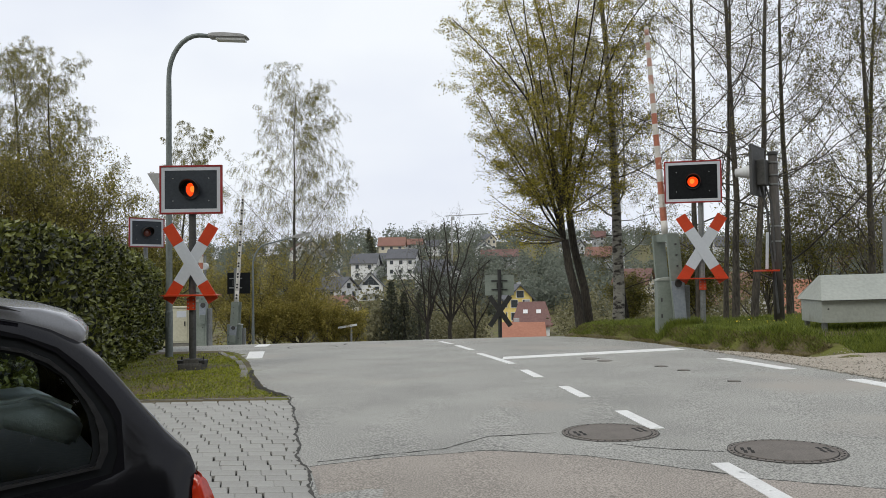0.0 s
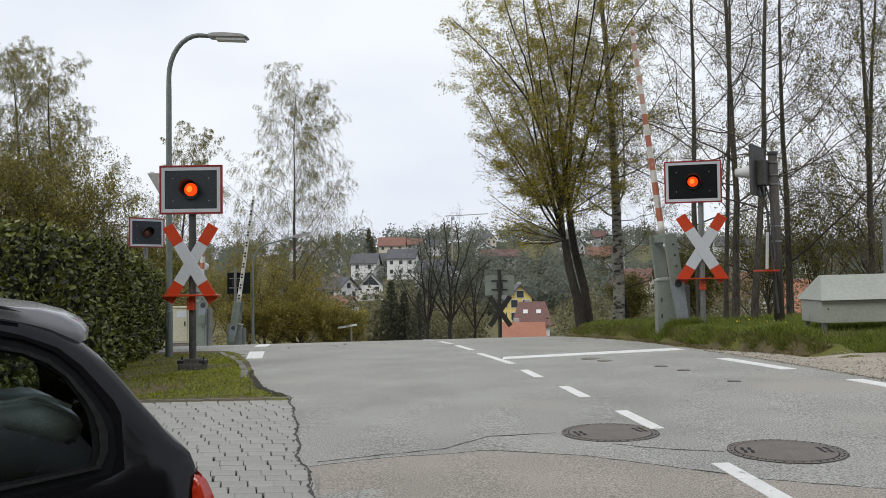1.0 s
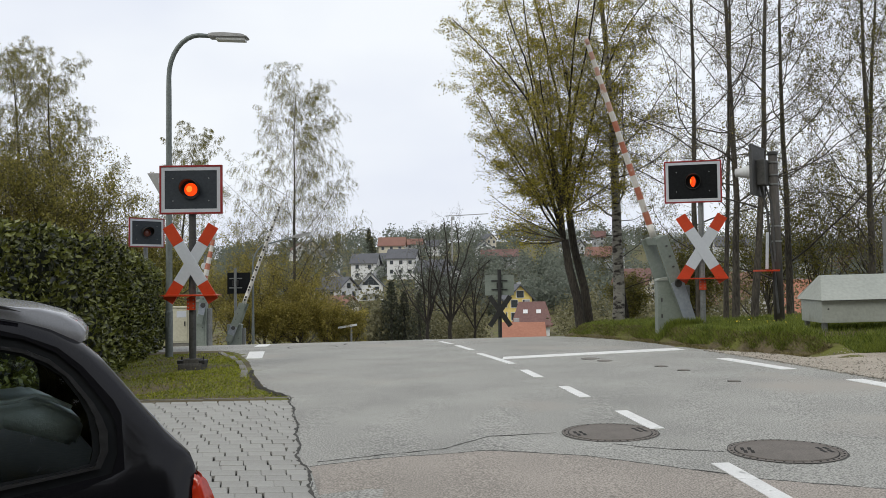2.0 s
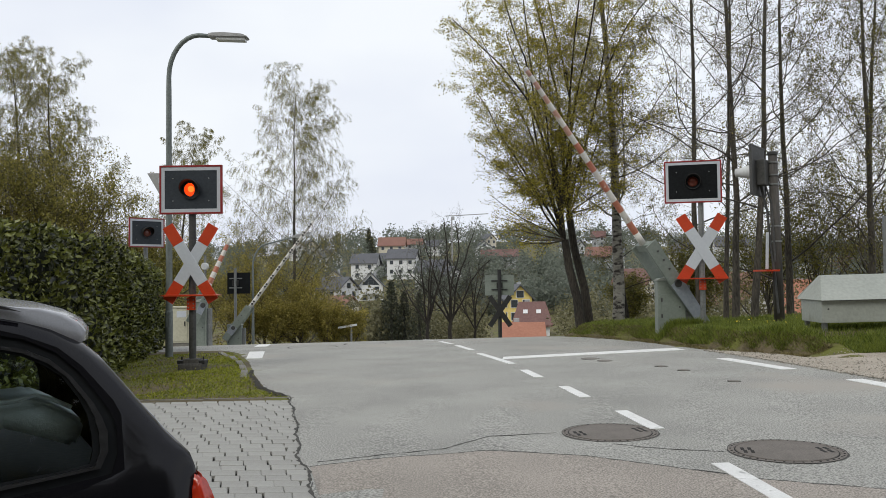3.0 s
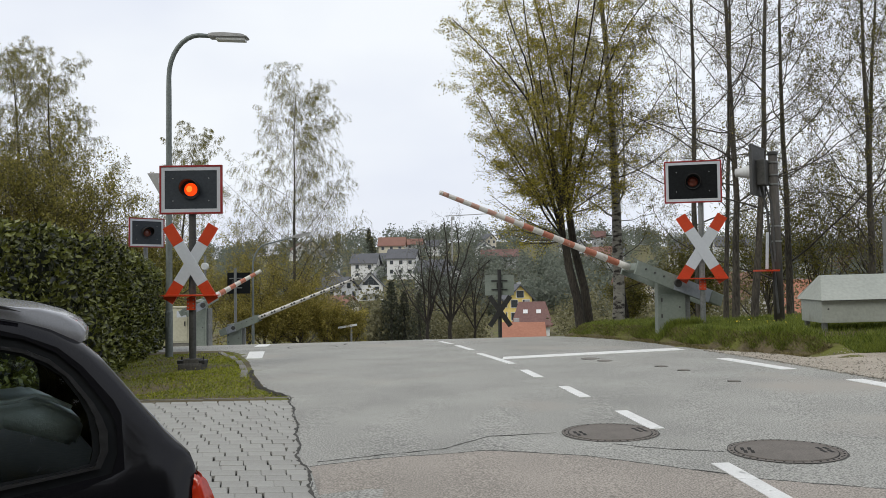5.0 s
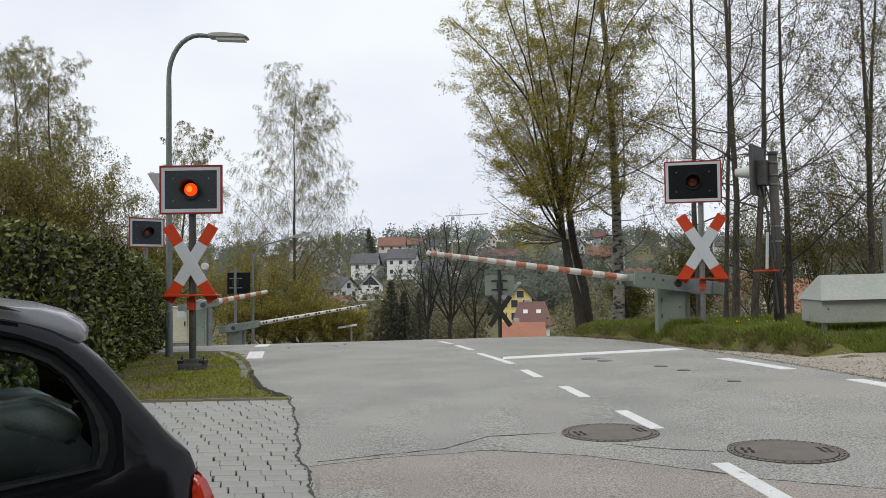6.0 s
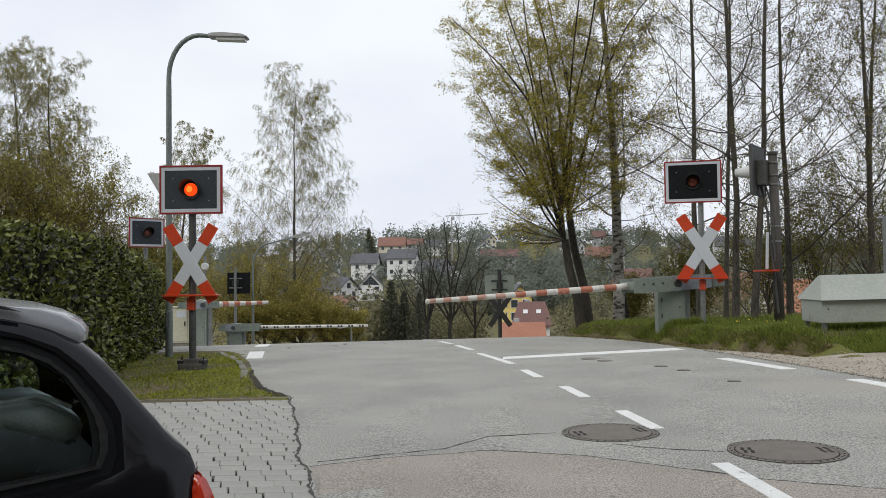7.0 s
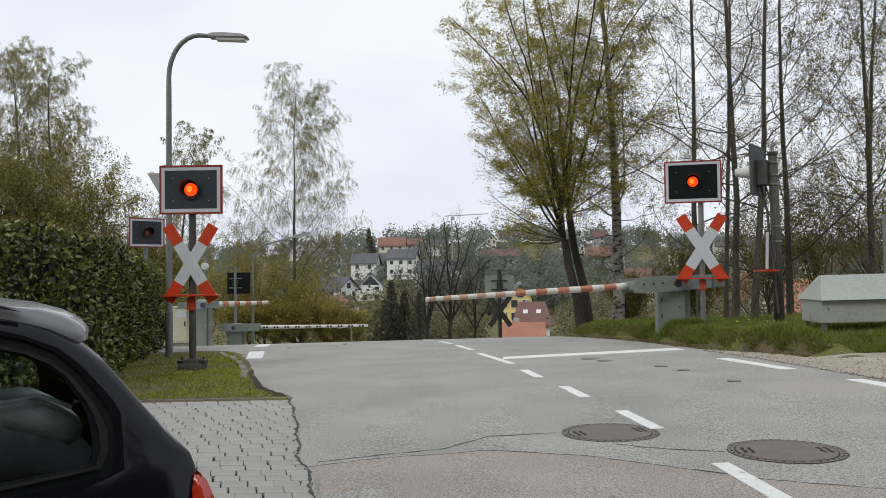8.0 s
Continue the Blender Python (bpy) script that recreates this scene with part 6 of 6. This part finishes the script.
# WOOD_FAR and WOOD_FAR_GREY are paled and greyed: distance haze put into the colour
WOOD_FAR = leafy("hazed_wood_green", (0.15, 0.17, 0.135), (0.20, 0.22, 0.175), 0.5)
WOOD_NEAR = leafy("brownish_bushes", (0.12, 0.115, 0.06), (0.22, 0.205, 0.11), 0.4)
WOOD_FAR_GREY = leafy("hazed_bare_wood", (0.15, 0.155, 0.13), (0.19, 0.195, 0.165), 0.5)


def far_wood(name, places, rng, material, label, leaf=1.1, per=70):
    P = []
    for x, y, h, r in places:
        u = rng.normal(0, 1, (per, 3))
        u /= np.linalg.norm(u, axis=1, keepdims=True)
        u *= rng.random((per, 1)) ** 0.4
        P.append(np.array([x, y, lz(x, y) + h * 0.55]) + u * np.array([r, r, h * 0.5]))
    v, f = leaf_mesh(np.concatenate(P), rng, leaf, 0.0, 0.75, 0.2)
    return tagged(from_arrays(name, v, f, material, None, label), "", "wood", "", "stuff")


def build_town():
    house(13.6, 155, 4.4, 6, 4.6, 2.3, 8, WALL_YELLOW, ROOF_DARK, "yellow gabled house with dark roof in the valley", True, -7.4, 0, 1)
    house(13.6, 128, 6.5, 5.2, 2.6, 2.9, 84, WALL_WHITE, ROOF_BROWN, "house with large brown-red roof and roof windows", False, -8.5, 2, 2, hip=0.35)
    house(9.8, 104, 6, 4.6, 1.4, 1.5, 86, WALL_CREAM, ROOF_ORANGE, "low house with orange tiled roof below the crossing", False, -7.7, 0, 3, 1)
    house(-20.0, 230, 6.6, 9, 4.4, 3.4, 3, WALL_WHITE, ROOF_DARK, "white modern house with steep white gable", True, -5.3, 0, 4, 2, True)
    house(-22.5, 180, 6.5, 7.0, 3.8, 2.8, 52, WALL_CREAM, ROOF_RED, "cream house with red roof among bushes", True, -9.4, 0, 5, 1)
    house(-14.5, 300, 11, 10, 6.5, 3.2, 84, WALL_WHITE, ROOF_DARK, "white house with dark roof on the slope", False, 1.5, 0, 6)
    house(-22, 360, 9, 11, 5.5, 3.4, 88, WALL_CREAM, ROOF_RED, "long house with red roof high on the slope", False, 9.5, 0, 7)
    house(-3.0, 260, 9, 9, 6.0, 3.4, 70, WALL_WHITE, ROOF_DARK, "white house half hidden by bare trees", True, -3.0, 0, 8)
    house(2.0, 250, 7, 8, 5.2, 3.4, 20, WALL_WHITE, ROOF_DARK, "white gabled house half hidden by bare trees", True, -4.5, 0, 9)
    house(40.6, 92, 7.5, 5.6, 3.4, 3.4, 76, WALL_WHITE, ROOF_ORANGE, "house with orange roof behind the bank", False, -6.6, 0, 10)
    house(36.8, 101, 7.5, 9, 4.5, 3.4, 15, WALL_WHITE, ROOF_RED, "white gabled house behind the bank", True, -6.8, 0, 11)
    house(46.0, 200, 7, 8, 4.2, 3.2, 60, WALL_CREAM, ROOF_BROWN, "cream house behind the birch", True, -5.0, 0, 12)
    house(22.5, 330, 9, 14, 5.0, 2.6, 86, WALL_GREY, ROOF_BROWN, "long building with reddish front on the ridge", False, 4.0, 0, 13, 2)
    house(57, 300, 8, 9, 5.0, 3.2, 64, WALL_GREY, ROOF_RED, "grey house with red roof behind the birch", True, 3.0, 0, 15)
    house(104, 300, 10, 11, 6.0, 3.4, 80, WALL_WHITE, ROOF_DARK, "white house high on the slope behind the bare trees", False, 5.0, 0, 17)
    house(-28, 300, 9, 9, 6.0, 3.2, 84, WALL_WHITE, ROOF_DARK, "white house with dark roof behind the birch on the slope", False, 0.5, 0, 18)
    rnd = random.Random(21)
    walls, roofs = (WALL_WHITE, WALL_CREAM, WALL_WHITE, WALL_GREY), (ROOF_RED, ROOF_DARK, ROOF_DARK, ROOF_BROWN)
    for i in range(26):
        y = rnd.uniform(190, 480)
        px = rnd.uniform(-0.18, 0.52)
        x = px * y
        if (-0.12 < px < 0.2 and y < 300) or (px > 0.12 and y < 260):
            continue
        k = rnd.randrange(4)
        house(x, y, rnd.uniform(6.5, 8.5), rnd.uniform(7, 9.5), rnd.uniform(4.0, 5.6), rnd.uniform(2.4, 3.4), rnd.uniform(0, 90), walls[rnd.randrange(4)], roofs[k], "hillside house with tiled roof among trees", True, None, 0, 100 + i)
    rng = np.random.default_rng(31)
    def spots(n, y0, y1, a, b, h0, h1):
        out = []
        for _ in range(n):
            y = rng.uniform(y0, y1)
            x = rng.uniform(a, b) * y
            h = rng.uniform(h0, h1)
            if (-0.14 < x / y < -0.055 and 110 < y < 228) or (-0.09 < x / y < -0.04 and 235 < y < 300) or (0.05 < x / y < 0.15 and 85 < y < 150):
                continue
            out.append((x, y, h, h * rng.uniform(0.28, 0.42)))
        return out
    far_wood("far_wood", spots(600, 200, 660, -0.62, 0.62, 6, 13) + spots(150, 165, 330, -0.02, 0.2, 4, 8), rng, WOOD_FAR, "trees between the hillside houses, paled to grey-green for haze", 0.8, 240)
    far_wood("bare_wood", spots(420, 150, 640, -0.62, 0.62, 5, 11), rng, WOOD_FAR_GREY, "leafless trees on the hillside, greyed for haze", 0.5, 120)
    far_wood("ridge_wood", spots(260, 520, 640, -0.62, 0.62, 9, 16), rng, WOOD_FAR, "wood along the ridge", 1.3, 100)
    far_wood("valley_bushes", spots(95, 62, 100, -0.16, 0.045, 3.0, 5.5) + spots(150, 60, 130, 0.145, 0.60, 3.5, 7.5), rng, WOOD_NEAR, "brownish bushes below the crossing", 0.26, 260)
    for i, (x, y, h, r) in enumerate(((-3.9, 62, 5.3, 1.5), (-3.0, 63, 4.6, 1.4), (-4.6, 64, 4.0, 1.3), (-1.8, 61, 4.2, 1.3))):
        fir(x, y, h, r, 60 + i)
    fir(-33, 370, 16, 4.5, 70, "tall dark fir on the ridge")
    fir(-30, 350, 13, 4, 71, "tall dark fir on the ridge")
    # unseen wood and two houses, added behind the viewpoint to darken the car's reflections
    rear = []
    for i in range(110):
        rear.append((rng.uniform(-26, 26), rng.uniform(-15, -8), rng.uniform(13, 20), rng.uniform(2.4, 3.6)))
    far_wood("garden_wood", rear, rng, LEAF_OLIVE, "unseen trees added behind the viewpoint to darken the car's reflections", 0.6, 320)
    house(-12, -20, 10, 11, 5.5, 4, 12, WALL_CREAM, ROOF_RED, "unseen cream house added behind the viewpoint", True, 0.0, 0, 301)
    house(9, -22, 10, 11, 5.5, 4, -8, WALL_WHITE, ROOF_DARK, "unseen white house added behind the viewpoint", True, 0.0, 0, 302)
    # tower crane on the far slope
    ob = thing("tower_crane", pose(3.3, 300, lz(3.3, 300)), "slender tower crane on the far hillside", "crane")
    zt = 23.0 - lz(3.3, 300)
    part("mast", box(bmn(), (0, 0, zt / 2), (0.5, 0.5, zt), 0.05), LAMP_HEAD, ob)
    part("jib", box(bmn(), (6.5, 0, zt + 0.3), (15.5, 0.3, 0.3), 0.05, pose(0, 0, 0, 0, -2.5, 0)), LAMP_HEAD, ob)
    part("cabin", box(bmn(), (0.5, 0, zt - 0.6), (1.0, 1.0, 1.3), 0.1), LAMP_HEAD, ob)
    # far white bar of a parking fence beyond the boom
    ob = thing("far_rail", pose(-4.35, 39, lz(-4.35, 39) - 0.15), "slanting pale rail beyond the crossing", "rail")
    part("bar", box(bmn(), (0, 0, 1.12), (0.9, 0.08, 0.1), 0.02, pose(0, 0, 0, 0, -9, 0)), LAMP_BOWL, ob)
    part("post", box(bmn(), (0, 0.05, 0.4), (0.08, 0.08, 1.4), 0.01), GALV, ob)


build_town()


def motions():
    for ob, rows in MOVES:
        walk(ob, rows)


build_paving()
motions()
